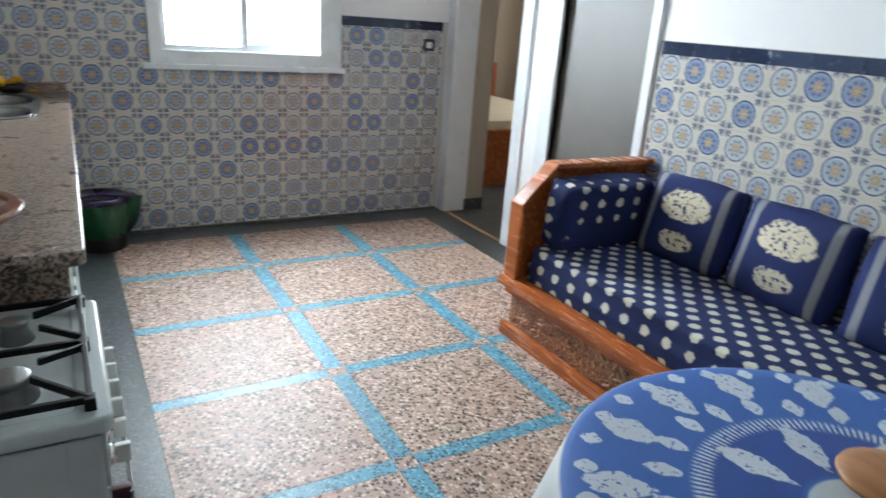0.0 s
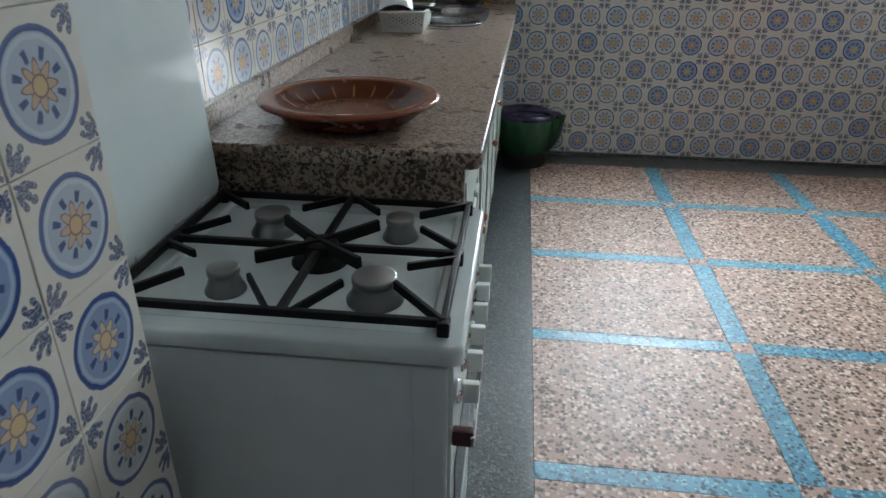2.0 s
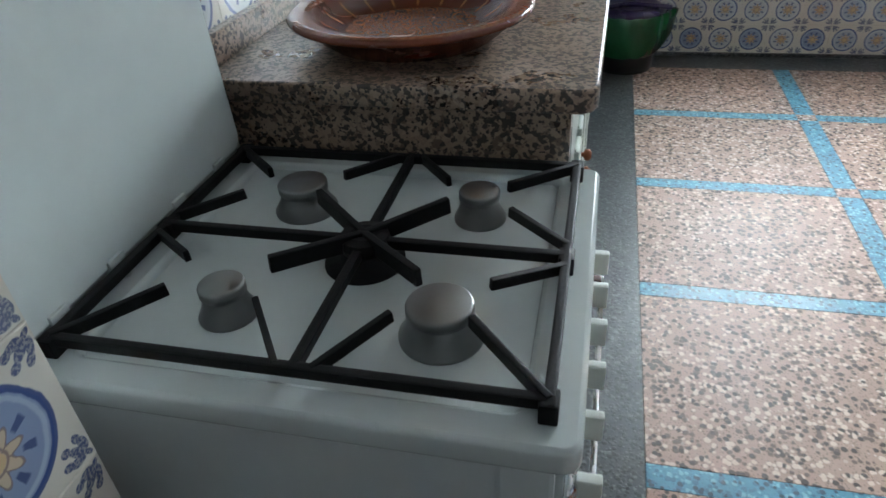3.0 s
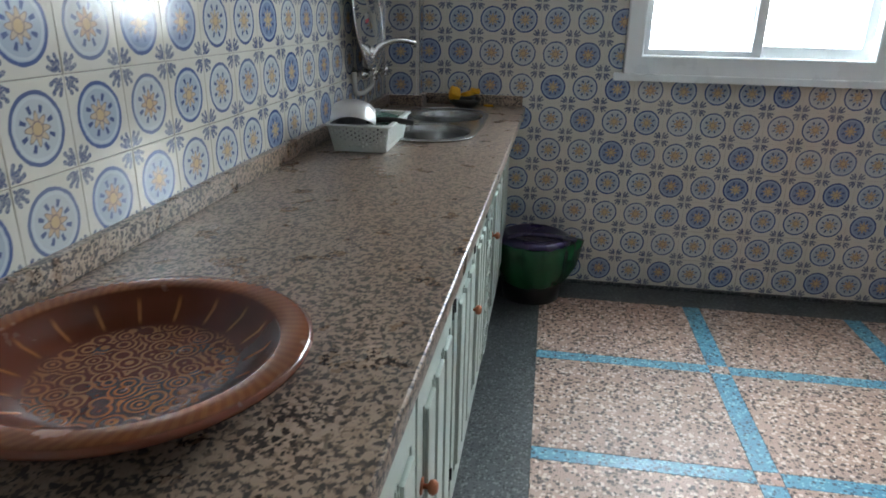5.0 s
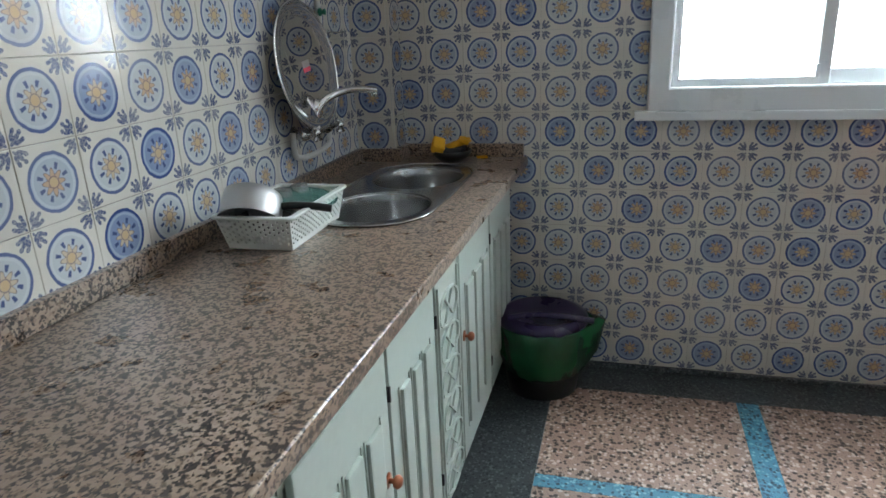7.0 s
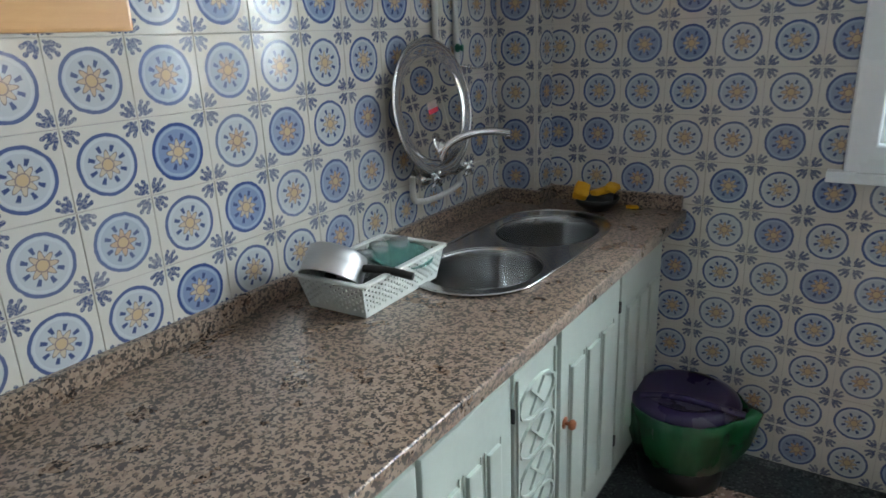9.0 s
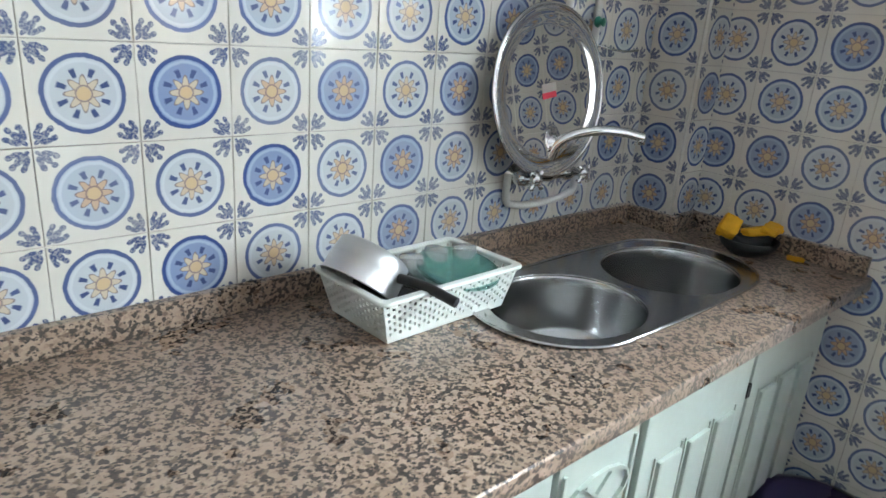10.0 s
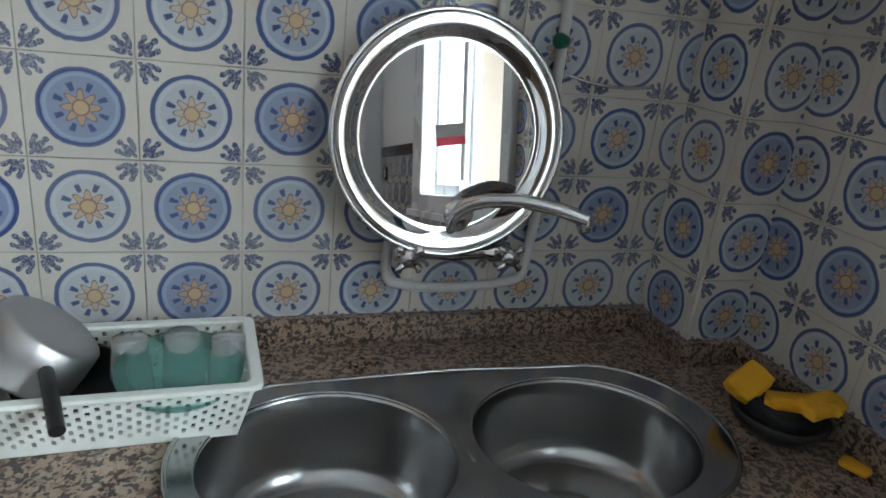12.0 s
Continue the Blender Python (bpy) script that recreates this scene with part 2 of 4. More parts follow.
def table_cloth():
    k = Mat("blue_damask_tablecloth", 0.7, 0.0, 0.3)
    x, y, z = k.xyz(k.tc.outputs["Object"])
    r = k.f("SQRT", k.f("ADD", k.f("MULTIPLY", x, x), k.f("MULTIPLY", y, y)))
    th = k.f("ARCTAN2", y, x)
    p = k.where()
    weave = k.noise(380, 2, vec=p)
    col = k.mix(weave, (0.035, 0.10, 0.33), (0.05, 0.14, 0.42))
    pale = (0.50, 0.55, 0.60)

    def wreath(radius, count, size, phase):
        a = k.f("MULTIPLY", k.f("COSINE", k.f("ADD", k.f("MULTIPLY", th, float(count)), phase)), 1.0)
        d = k.f("ABSOLUTE", k.f("SUBTRACT", r, radius))
        return k.step(k.f("SUBTRACT", k.f("ADD", a, k.f("MULTIPLY", k.noise(45, 3, vec=p), 0.9)), k.f("MULTIPLY", d, size)), 0.55, 0.65)

    m = k.f("MAXIMUM", wreath(0.405, 15, 15.0, 0.4), wreath(0.330, 24, 27.0, 1.2))
    m = k.f("MAXIMUM", m, wreath(0.458, 34, 42.0, 0.0))
    m = k.f("MAXIMUM", m, wreath(0.195, 9, 13.0, 2.0))
    m = k.f("MAXIMUM", m, k.f("MULTIPLY", k.band(r, 0.255, 0.285), k.step(k.f("SINE", k.f("MULTIPLY", th, 150.0)), -0.2, 0.2)))
    m = k.f("MULTIPLY", m, k.step(k.noise(120, 2, vec=p), 0.34, 0.40))
    col = k.mix(k.band(r, 0.115, 0.27), col, (0.03, 0.075, 0.28))
    col = k.mix(m, col, pale)
    col = k.mix(k.f("SUBTRACT", 1.0, k.step(r, 0.105, 0.11)), col, (0.45, 0.50, 0.52))
    col = k.mix(k.step(r, 0.497, 0.505), col, (0.55, 0.57, 0.58))
    k.color(col)
    k.bump(k.f("ADD", weave, m), 0.2, 0.002)
    return k.m


def clay(name, a, b, pattern):
    k = Mat(name, 0.22, 0.0, 0.5)
    x, y, z = k.xyz(k.tc.outputs["Object"])
    r = k.f("SQRT", k.f("ADD", k.f("MULTIPLY", x, x), k.f("MULTIPLY", y, y)))
    th = k.f("ARCTAN2", y, x)
    col = k.mix(k.noise(12, 5), a, tuple(q * 0.6 for q in a))
    if pattern:
        rim = k.band(r, 0.172, 0.206, 0.003)
        zig = k.step(k.f("SINE", k.f("ADD", k.f("MULTIPLY", th, 90.0), k.f("MULTIPLY", r, 260.0))), -0.1, 0.1)
        col = k.mix(rim, col, k.mix(k.f("ADD", 0.5, k.f("MULTIPLY", zig, 0.18)), b, a))
        rays = k.f("MULTIPLY", k.step(k.f("COSINE", k.f("MULTIPLY", th, 18.0)), 0.93, 0.98), k.band(r, 0.128, 0.158, 0.006))
        col = k.mix(rays, col, b)
        v = k.cells(36.0)
        curl = k.step(k.f("SINE", k.f("MULTIPLY", v.outputs["Distance"], 26.0)), 0.1, 0.5)
        curl = k.f("MULTIPLY", curl, k.f("SUBTRACT", 1.0, k.step(r, 0.112, 0.122)))
        col = k.mix(k.f("MULTIPLY", curl, 0.85), col, b)
        k.bump(curl, 0.15, 0.001)
    k.color(col)
    k.rough(k.f("ADD", 0.14, k.f("MULTIPLY", k.noise(16, 4), 0.2)))
    return k.m


def clear_glass(name, tint, rough=0.0, clear=1.0):
    k = Mat(name, rough)
    k.b.inputs["Transmission Weight"].default_value = clear
    k.b.inputs["IOR"].default_value = 1.45
    k.color(tint)
    return k.m


def glow(name, c, strength):
    k = Mat(name, 1.0)
    k.color((0, 0, 0))
    k.put(k.b.inputs["Emission Color"], c)
    k.b.inputs["Emission Strength"].default_value = strength
    return k.m


BAND = band_material()
PINK = terrazzo("pink_terrazzo", (0.46, 0.30, 0.23), (0.66, 0.52, 0.43), (0.13, 0.082, 0.064), 0.47)
BLUE = terrazzo("blue_terrazzo", (0.085, 0.30, 0.43), (0.20, 0.46, 0.56), (0.05, 0.16, 0.25), 0.38, 90)
GREY = terrazzo("dark_grey_terrazzo", (0.06, 0.068, 0.07), (0.13, 0.14, 0.14), (0.035, 0.04, 0.042), 0.28, 110)
GRANITE = granite()
PLASTER = plain("white_wall_paint", (0.84, 0.84, 0.835), 0.6, 0, 60, 0.03, 0.12, 2.5)
GROUT = plain("pale_grout", (0.50, 0.50, 0.48), 0.85, 0, 90, 0.12, 0.1)
TAUPE = plain("taupe_wall_paint", (0.42, 0.36, 0.29), 0.65, 0, 50, 0.05, 0.1, 2.0)
INFILL_PAINT = plain("dark_grey_taupe_paint", (0.11, 0.10, 0.09), 0.5, 0, 40, 0.06, 0.08, 2.0)
TRIM = plain("white_gloss_paint", (0.72, 0.75, 0.78), 0.3, 0, 30, 0.05, 0.06)
PVC = plain("white_window_frame", (0.76, 0.79, 0.80), 0.28, 0, 30, 0.03, 0.0)
CABINET = plain("pale_green_cabinet_paint", (0.45, 0.51, 0.46), 0.4, 0, 55, 0.07, 0.08)
ENAMEL = plain("white_enamel", (0.55, 0.60, 0.59), 0.18, 0, 25, 0.05, 0.03)
ENAMEL_SIDE = plain("white_stove_panel", (0.58, 0.62, 0.62), 0.33, 0, 25, 0.06, 0.04)
IRON = plain("black_cast_iron", (0.006, 0.006, 0.007), 0.5, 0, 120, 0.2, 0.25)
IRON.node_tree.nodes["Principled BSDF"].inputs["Specular IOR Level"].default_value = 0.18
BLACK = plain("black_plastic", (0.012, 0.012, 0.013), 0.35, 0, 60, 0.1, 0.05)
BURNER = steel("aluminium_burner", 0.36, True, 0.24)
PAN_METAL = steel("dull_aluminium", 0.38, True, 0.55)
STEEL = steel("brushed_steel_sink", 0.20, True, 0.44)
CHROME = steel("chrome", 0.06, False, 0.75)
MIRROR = steel("polished_steel_tray", 0.035, False, 0.78)
WOOD = wood("orange_varnished_wood", (0.30, 0.075, 0.02), (0.42, 0.125, 0.035), 0.25)
CARVED = wood("carved_varnished_wood", (0.22, 0.07, 0.025), (0.36, 0.14, 0.05), 0.35, 0.9)
OAK = wood("honey_wood", (0.48, 0.25, 0.09), (0.56, 0.31, 0.12), 0.4)
MAT_WOOD = wood("brown_turned_wood", (0.27, 0.11, 0.035), (0.36, 0.16, 0.055), 0.4)
FABRIC = sofa_fabric()
CUSHION = cushion_fabric()
CLOTH = table_cloth()
CLAY_IN = clay("glazed_clay_decorated", (0.105, 0.024, 0.011), (0.27, 0.105, 0.038), True)
CLAY_OUT = clay("glazed_clay_red_brown", (0.19, 0.048, 0.021), (0.25, 0.08, 0.04), False)
GLASS = clear_glass("clear_glass", (0.93, 0.96, 0.95), 0.0, 0.82)
GREEN_GLASS = clear_glass("green_glass", (0.30, 0.66, 0.58), 0.04, 0.78)
PANE = clear_glass("window_glass", (1, 1, 1))
WHITE_PLASTIC = plain("white_plastic", (0.72, 0.75, 0.70), 0.35, 0, 40, 0.06, 0.03)
GREEN_BAG = plain("green_plastic_bag", (0.009, 0.085, 0.03), 0.22, 0, 35, 0.2, 0.6, 12)
PURPLE = plain("dark_purple_plastic", (0.02, 0.011, 0.052), 0.28, 0, 40, 0.1, 0.05)
YELLOW = plain("yellow_sponge", (0.72, 0.36, 0.012), 0.9, 0, 160, 0.2, 0.6)
SCOURER = plain("black_scouring_wool", (0.02, 0.022, 0.025), 0.7, 0, 220, 0.4, 1.0)
PIPE = plain("painted_water_pipe", (0.58, 0.58, 0.55), 0.4, 0, 60, 0.1, 0.08)
LINEN = plain("cream_linen", (0.66, 0.60, 0.46), 0.9, 0, 200, 0.08, 0.3)
DARK_RED = plain("dark_red_knob", (0.06, 0.012, 0.014), 0.3, 0, 50, 0.1, 0.03)
LABEL_RED = plain("red_print", (0.60, 0.03, 0.06), 0.5, 0, 80, 0.05, 0.0)
LABEL_GREY = plain("grey_print", (0.35, 0.34, 0.31), 0.5, 0, 80, 0.05, 0.0)
COPPER = plain("worn_copper_knob", (0.40, 0.14, 0.07), 0.3, 0.6, 50, 0.1, 0.03)
GREEN_PAINT = plain("green_valve_paint", (0.01, 0.16, 0.10), 0.4)
OVEN_GLASS = plain("dark_oven_glass", (0.01, 0.012, 0.012), 0.08, 0, 50, 0.1, 0.0)


# ---- mesh tools ----
def mesh(name, bm, material, parent=None, smooth=False, at=None):
    me = bpy.data.meshes.new(name)
    bmesh.ops.recalc_face_normals(bm, faces=bm.faces[:])
    bm.to_mesh(me)
    bm.free()
    return thing(name, me, material, parent, smooth, at)


def thing(name, me, material, parent=None, smooth=False, at=None):
    if material and not me.materials:
        me.materials.append(material)
    if smooth:
        me.polygons.foreach_set("use_smooth", [True] * len(me.polygons))
        me.update()
    ob = new(name, me)
    if parent:
        ob.parent = parent
    if at is not None:
        ob.matrix_basis = at
    return ob


def add_box(bm, lo, hi, bevel=0.0, m=None):
    made = bmesh.ops.create_cube(bm, size=1.0)["verts"]
    size = [b - a for a, b in zip(lo, hi)]
    mid = [(a + b) / 2 for a, b in zip(lo, hi)]
    for v in made:
        v.co = Vector([c * s + o for c, s, o in zip(v.co, size, mid)])
    if bevel:
        edges = {e for v in made for e in v.link_edges}
        made = list({v for f in bmesh.ops.bevel(bm, geom=list(edges), offset=bevel, segments=2, affect="EDGES", profile=0.7)["faces"] for v in f.verts} | {v for v in made if v.is_valid})
    if m is not None:
        for v in made:
            v.co = m @ v.co
    return made


def box(name, lo, hi, material, parent=None, bevel=0.004, at=None):
    bm = bmesh.new()
    add_box(bm, lo, hi, bevel)
    return mesh(name, bm, material, parent, at=at)


def add_lathe(bm, profile, n=32, m=None, caps=True):
    rings = []
    for r, z in profile:
        rings.append([bm.verts.new((r * math.cos(2 * math.pi * i / n), r * math.sin(2 * math.pi * i / n), z)) for i in range(n)])
    for a, b in zip(rings, rings[1:]):
        for i in range(n):
            bm.faces.new((a[i], a[(i + 1) % n], b[(i + 1) % n], b[i]))
    if caps and profile[0][0] > 1e-5:
        bm.faces.new(rings[0][::-1])
    if caps and profile[-1][0] > 1e-5:
        bm.faces.new(rings[-1])
    if m is not None:
        for ring in rings:
            for v in ring:
                v.co = m @ v.co


def lathe(name, profile, material, parent=None, n=32, at=None, caps=True):
    bm = bmesh.new()
    add_lathe(bm, profile, n, None, caps)
    bmesh.ops.remove_doubles(bm, verts=bm.verts[:], dist=1e-5)
    return mesh(name, bm, material, parent, True, at)


def from_curve(cu):
    ob = bpy.data.objects.new("outline", cu)
    scene.collection.objects.link(ob)
    me = bpy.data.meshes.new_from_object(ob.evaluated_get(bpy.context.evaluated_depsgraph_get()))
    bpy.data.objects.remove(ob)
    return me


def slab(outlines, thick, bevel=0.0):
    """A flat slab about z = 0 from closed outlines; inner ones are holes."""
    cu = bpy.data.curves.new("outline", "CURVE")
    cu.dimensions, cu.fill_mode, cu.extrude, cu.bevel_depth, cu.bevel_resolution = "2D", "BOTH", thick / 2 - bevel, bevel, 1
    for pts in outlines:
        sp = cu.splines.new("POLY")
        sp.points.add(len(pts) - 1)
        for q, (x, y) in zip(sp.points, pts):
            q.co = (x, y, 0, 1)
        sp.use_cyclic_u = True
    return from_curve(cu)


def tube(points, radius, fine=6):
    """A round tube along a smooth line through the points."""
    cu = bpy.data.curves.new("line", "CURVE")
    cu.dimensions, cu.bevel_depth, cu.bevel_resolution, cu.resolution_u, cu.use_fill_caps = "3D", radius, 3, fine, True
    sp = cu.splines.new("BEZIER")
    sp.bezier_points.add(len(points) - 1)
    for q, p in zip(sp.bezier_points, points):
        q.co = p
        q.handle_left_type = q.handle_right_type = "AUTO" if fine > 1 else "VECTOR"
    return from_curve(cu)


def rect(x0, y0, x1, y1):
    return [(x0, y0), (x1, y0), (x1, y1), (x0, y1)]


def round_rect(x0, y0, x1, y1, r, n=8):
    pts = []
    for cx, cy, a in ((x1 - r, y1 - r, 0), (x0 + r, y1 - r, 90), (x0 + r, y0 + r, 180), (x1 - r, y0 + r, 270)):
        pts += [(cx + r * math.cos(radians(a + 90 * i / n)), cy + r * math.sin(radians(a + 90 * i / n))) for i in range(n + 1)]
    return pts


def empty(name, at=None):
    ob = new(name)
    ob.empty_display_size = 0.1
    if at is not None:
        ob.matrix_basis = at
    return ob


def facing(axis):
    """A turn that stands a slab up: its x runs along the wall, its y up, its z out of the wall."""
    cols = {"+x": ((0, 1, 0), (0, 0, 1), (1, 0, 0)), "-x": ((0, -1, 0), (0, 0, 1), (-1, 0, 0)),
            "-y": ((1, 0, 0), (0, 0, 1), (0, -1, 0)), "+y": ((-1, 0, 0), (0, 0, 1), (0, 1, 0))}[axis]
    return Matrix(cols).transposed().to_4x4()


def wall(name, axis, origin, outlines, thick, material, label):
    """A wall whose visible face passes through origin."""
    back = Matrix.Translation((0, 0, -thick / 2))
    ob = thing(name, slab(outlines, thick), material, at=Matrix.Translation(origin) @ facing(axis) @ back)
    ob.data.transform(ob.matrix_basis)
    ob.matrix_basis = Matrix()
    return tagged(ob, label, "wall", kind="structure")


# ---- shell ----
XL, XR, YB, YF, TOP = -0.55, 2.64, 4.60, -3.40, 2.70
wall_west = wall("wall_west", "+x", (XL, 0, 0), [rect(YF - 0.2, -0.1, YB + 0.2, TOP)], 0.2, PLASTER, "white painted kitchen wall with patterned tiles above the counter")
wall_north = wall("wall_north", "-y", (0, YB, 0), [rect(XL, -0.1, XR + 0.16, TOP), rect(0.62, 1.13, 1.64, 2.18)], 0.2, PLASTER, "white painted wall with blue patterned tiles round a window")
wall_east = wall("wall_east", "-x", (XR, 0, 0), [[(-YB, -0.1), (-YB, TOP), (-YF + 0.2, TOP), (-YF + 0.2, -0.1), (-2.60, -0.1), (-2.60, 2.1), (-3.30, 2.1), (-3.30, -0.1), (-3.70, -0.1), (-3.70, 2.1), (-4.50, 2.1), (-4.50, -0.1)]], 0.16, PLASTER, "white painted wall with two doorways and tiled lower half")
wall_south = wall("wall_south", "+y", (0, YF, 0), [rect(-XR, -0.1, -XL, TOP)], 0.2, PLASTER, "plain white painted wall closing the room")
wall_stub = tagged(box("wall_stub", (XL + 0.001, YF + 0.001, 0), (-0.327, 1.135, TOP - 0.001), PLASTER, bevel=0.003), "short thick wall clad in patterned tiles beside the stove", "wall", kind="structure")
wall_pier = tagged(box("wall_pier", (XL + 0.001, 4.476, 0), (-0.392, YB - 0.001, TOP - 0.001), PLASTER, bevel=0.003), "narrow tiled pipe boxing in the kitchen corner", "wall", kind="structure")
tagged(box("ceiling", (XL - 0.2, YF - 0.2, TOP), (5.6, YB + 0.2, TOP + 0.15), PLASTER, bevel=0), "plain white painted ceiling", "ceiling", kind="structure")
tagged(box("ceiling_bedroom", (2.6, YB + 0.201, TOP), (5.6, 7.4, TOP + 0.15), PLASTER, bevel=0), "plain white painted bedroom ceiling", "ceiling", kind="structure")
floor = tagged(box("floor", (XL - 0.2, YF - 0.2, -0.15), (5.6, 7.4, -0.012), GREY, bevel=0), "terrazzo floor with pink panels, blue strips and grey border", "floor", kind="structure")

# rooms beyond the doorways
tagged(box("wall_passage", (XR + 0.161, 4.50, 0), (2.98, 4.64, TOP), TAUPE, bevel=0), "taupe painted passage wall behind the doorway", "wall", kind="structure")
tagged(box("wall_partition", (XR + 0.161, 3.32, 0), (5.4, 3.50, TOP), TAUPE, bevel=0), "taupe painted partition wall between rooms", "wall", kind="structure")
tagged(box("wall_closet", (3.25, 1.9, 0), (3.40, 3.319, TOP), TAUPE, bevel=0), "taupe painted wall seen through the second doorway", "wall", kind="structure")
tagged(box("wall_closet_side", (XR + 0.161, 1.8, 0), (3.40, 1.899, TOP), TAUPE, bevel=0), "taupe painted side wall of the recess", "wall", kind="structure")
tagged(box("wall_bedroom_north", (2.60, 7.2, 0), (5.6, 7.38, TOP), TAUPE, bevel=0), "taupe painted bedroom wall behind the bed", "wall", kind="structure")
tagged(box("wall_bedroom_west", (2.60, 4.801, 0), (2.795, 7.199, TOP), TAUPE, bevel=0), "taupe painted bedroom side wall", "wall", kind="structure")
# the opening is made up, out of view, to hold the bedroom fill lamp
wall("wall_bedroom_east", "-x", (5.25, 0, 0), [rect(-7.2, -0.1, -3.5, TOP), rect(-6.2, 1.0, -5.0, 2.15)], 0.18, TAUPE, "taupe painted bedroom wall with an unseen opening added for the fill lamp")
tagged(box("baseboard", (XR + 0.162, 4.484, -0.011), (2.979, 4.499, 0.09), GREY, bevel=0.002), "dark grey skirting along the taupe wall", "baseboard", kind="structure")
tagged(box("threshold_strip", (XR - 0.01, 3.71, -0.011), (XR + 0.02, 4.49, 0.003), OAK, bevel=0.002), "yellowish threshold strip across the doorway", "threshold", kind="structure")


def door_frame(name, y0, y1, label, low=0.10):
    fr = empty(name)
    for a, b in ((y0 - 0.012, y0 + low), (y1 - 0.10, y1 + 0.012)):
        box("jamb", (XR - 0.022, a, -0.011), (XR + 0.175, b, 2.1), TRIM, fr, 0.006)
    box("lintel", (XR - 0.022, y0 - 0.012, 2.101), (XR + 0.175, y1 + 0.012, 2.19), TRIM, fr, 0.006)
    return tagged(fr, label, "door frame", kind="structure")


door_frame("door_1", 3.58, 4.585, "white painted door frame open to a bedroom")
door_frame("door_2", 2.56, 3.40, "white painted door frame round a dark taupe panel", 0.045)
# added panel that fills the second doorway with one dark grey-taupe colour
infill_ = tagged(box("doorway_panel", (XR + 0.03, 2.608, 0.005), (XR + 0.07, 3.298, 2.098), INFILL_PAINT, bevel=0.004), "plain dark taupe panel filling the second doorway", "door", kind="structure")

# window
win = empty("window_1")
wz0, wz1, wx0, wx1 = 1.10, 2.21, 0.585, 1.675
thing("frame", slab([rect(wx0 - 0.018, wz0 - 0.03, wx1 + 0.09, wz1 + 0.05), rect(0.632, 1.142, 1.628, 2.168)], 0.05, 0.008), PVC, win, at=Matrix.Translation((0, YB - 0.012, 0)) @ facing("-y"))
box("sill", (0.518, YB - 0.055, 1.035), (1.80, YB + 0.02, 1.068), PVC, win, 0.006)
for a, b, dy, lift in ((0.634, 1.155, 0.02, 0.0), (1.105, 1.626, 0.055, 0.022)):
    thing("sash", slab([rect(a, 1.144 + lift * 0.2, b, 2.166), rect(a + 0.03, 1.172 + lift, b - 0.034, 2.13)], 0.03, 0.005), PVC, win, at=Matrix.Translation((0, YB + dy, 0)) @ facing("-y"))
    pane = box("pane", (a + 0.028, YB + dy - 0.002, 1.17), (b - 0.03, YB + dy + 0.002, 2.135), PANE, win, 0)
    pane.visible_shadow = False
box("catch", (1.108, YB - 0.012, 1.176), (1.122, YB + 0.004, 1.22), PVC, win, 0.003)
tagged(win, "white sliding window with two panes and a projecting sill", "window", kind="structure")
tagged(box("backdrop", (-8, 12.0, -6), (12, 12.05, 10), glow("bright_overcast_sky", (0.86, 0.95, 1.0), 12.0), bevel=0), "bright overcast sky outside the window", "sky", kind="structure")
tagged(box("ground", (-60, -60, -3.2), (60, 60, -3.0), plain("pale_street", (0.3, 0.29, 0.27), 0.9), bevel=0), "pale street ground far below outside", "ground", kind="structure")


# ---- kitchen counter ----
CT = 0.893
counter = empty("kitchen_counter")
SINK_HOLE = round_rect(-0.375, 3.575, -0.05, 4.375, 0.12)
thing("worktop", slab([[(XL + 0.002, 1.727), (0.060, 1.727), (0.076, 1.735), (0.083, 1.752), (0.116, 4.598), (XL + 0.002, 4.598)][::1], SINK_HOLE], 0.036, 0.004), GRANITE, counter, at=Matrix.Translation((0, 0, CT - 0.018)))
box("end_panel", (-0.50, 1.752, 0.60), (0.050, 1.780, CT - 0.037), GRANITE, counter, 0.003)
box("upstand", (XL + 0.008, 1.73, CT + 0.0005), (XL + 0.030, 4.474, CT + 0.052), GRANITE, counter, 0.004)
box("upstand", (XL + 0.031, 4.448, CT + 0.0005), (-0.362, 4.470, CT + 0.052), GRANITE, counter, 0.004)
box("upstand", (-0.384, 4.471, CT + 0.0005), (-0.362, 4.592, CT + 0.052), GRANITE, counter, 0.004)
box("upstand", (-0.361, 4.570, CT + 0.0005), (0.106, 4.592, CT + 0.052), GRANITE, counter, 0.004)
tagged(counter, "polished pink-brown granite kitchen worktop with low upstand", "counter")


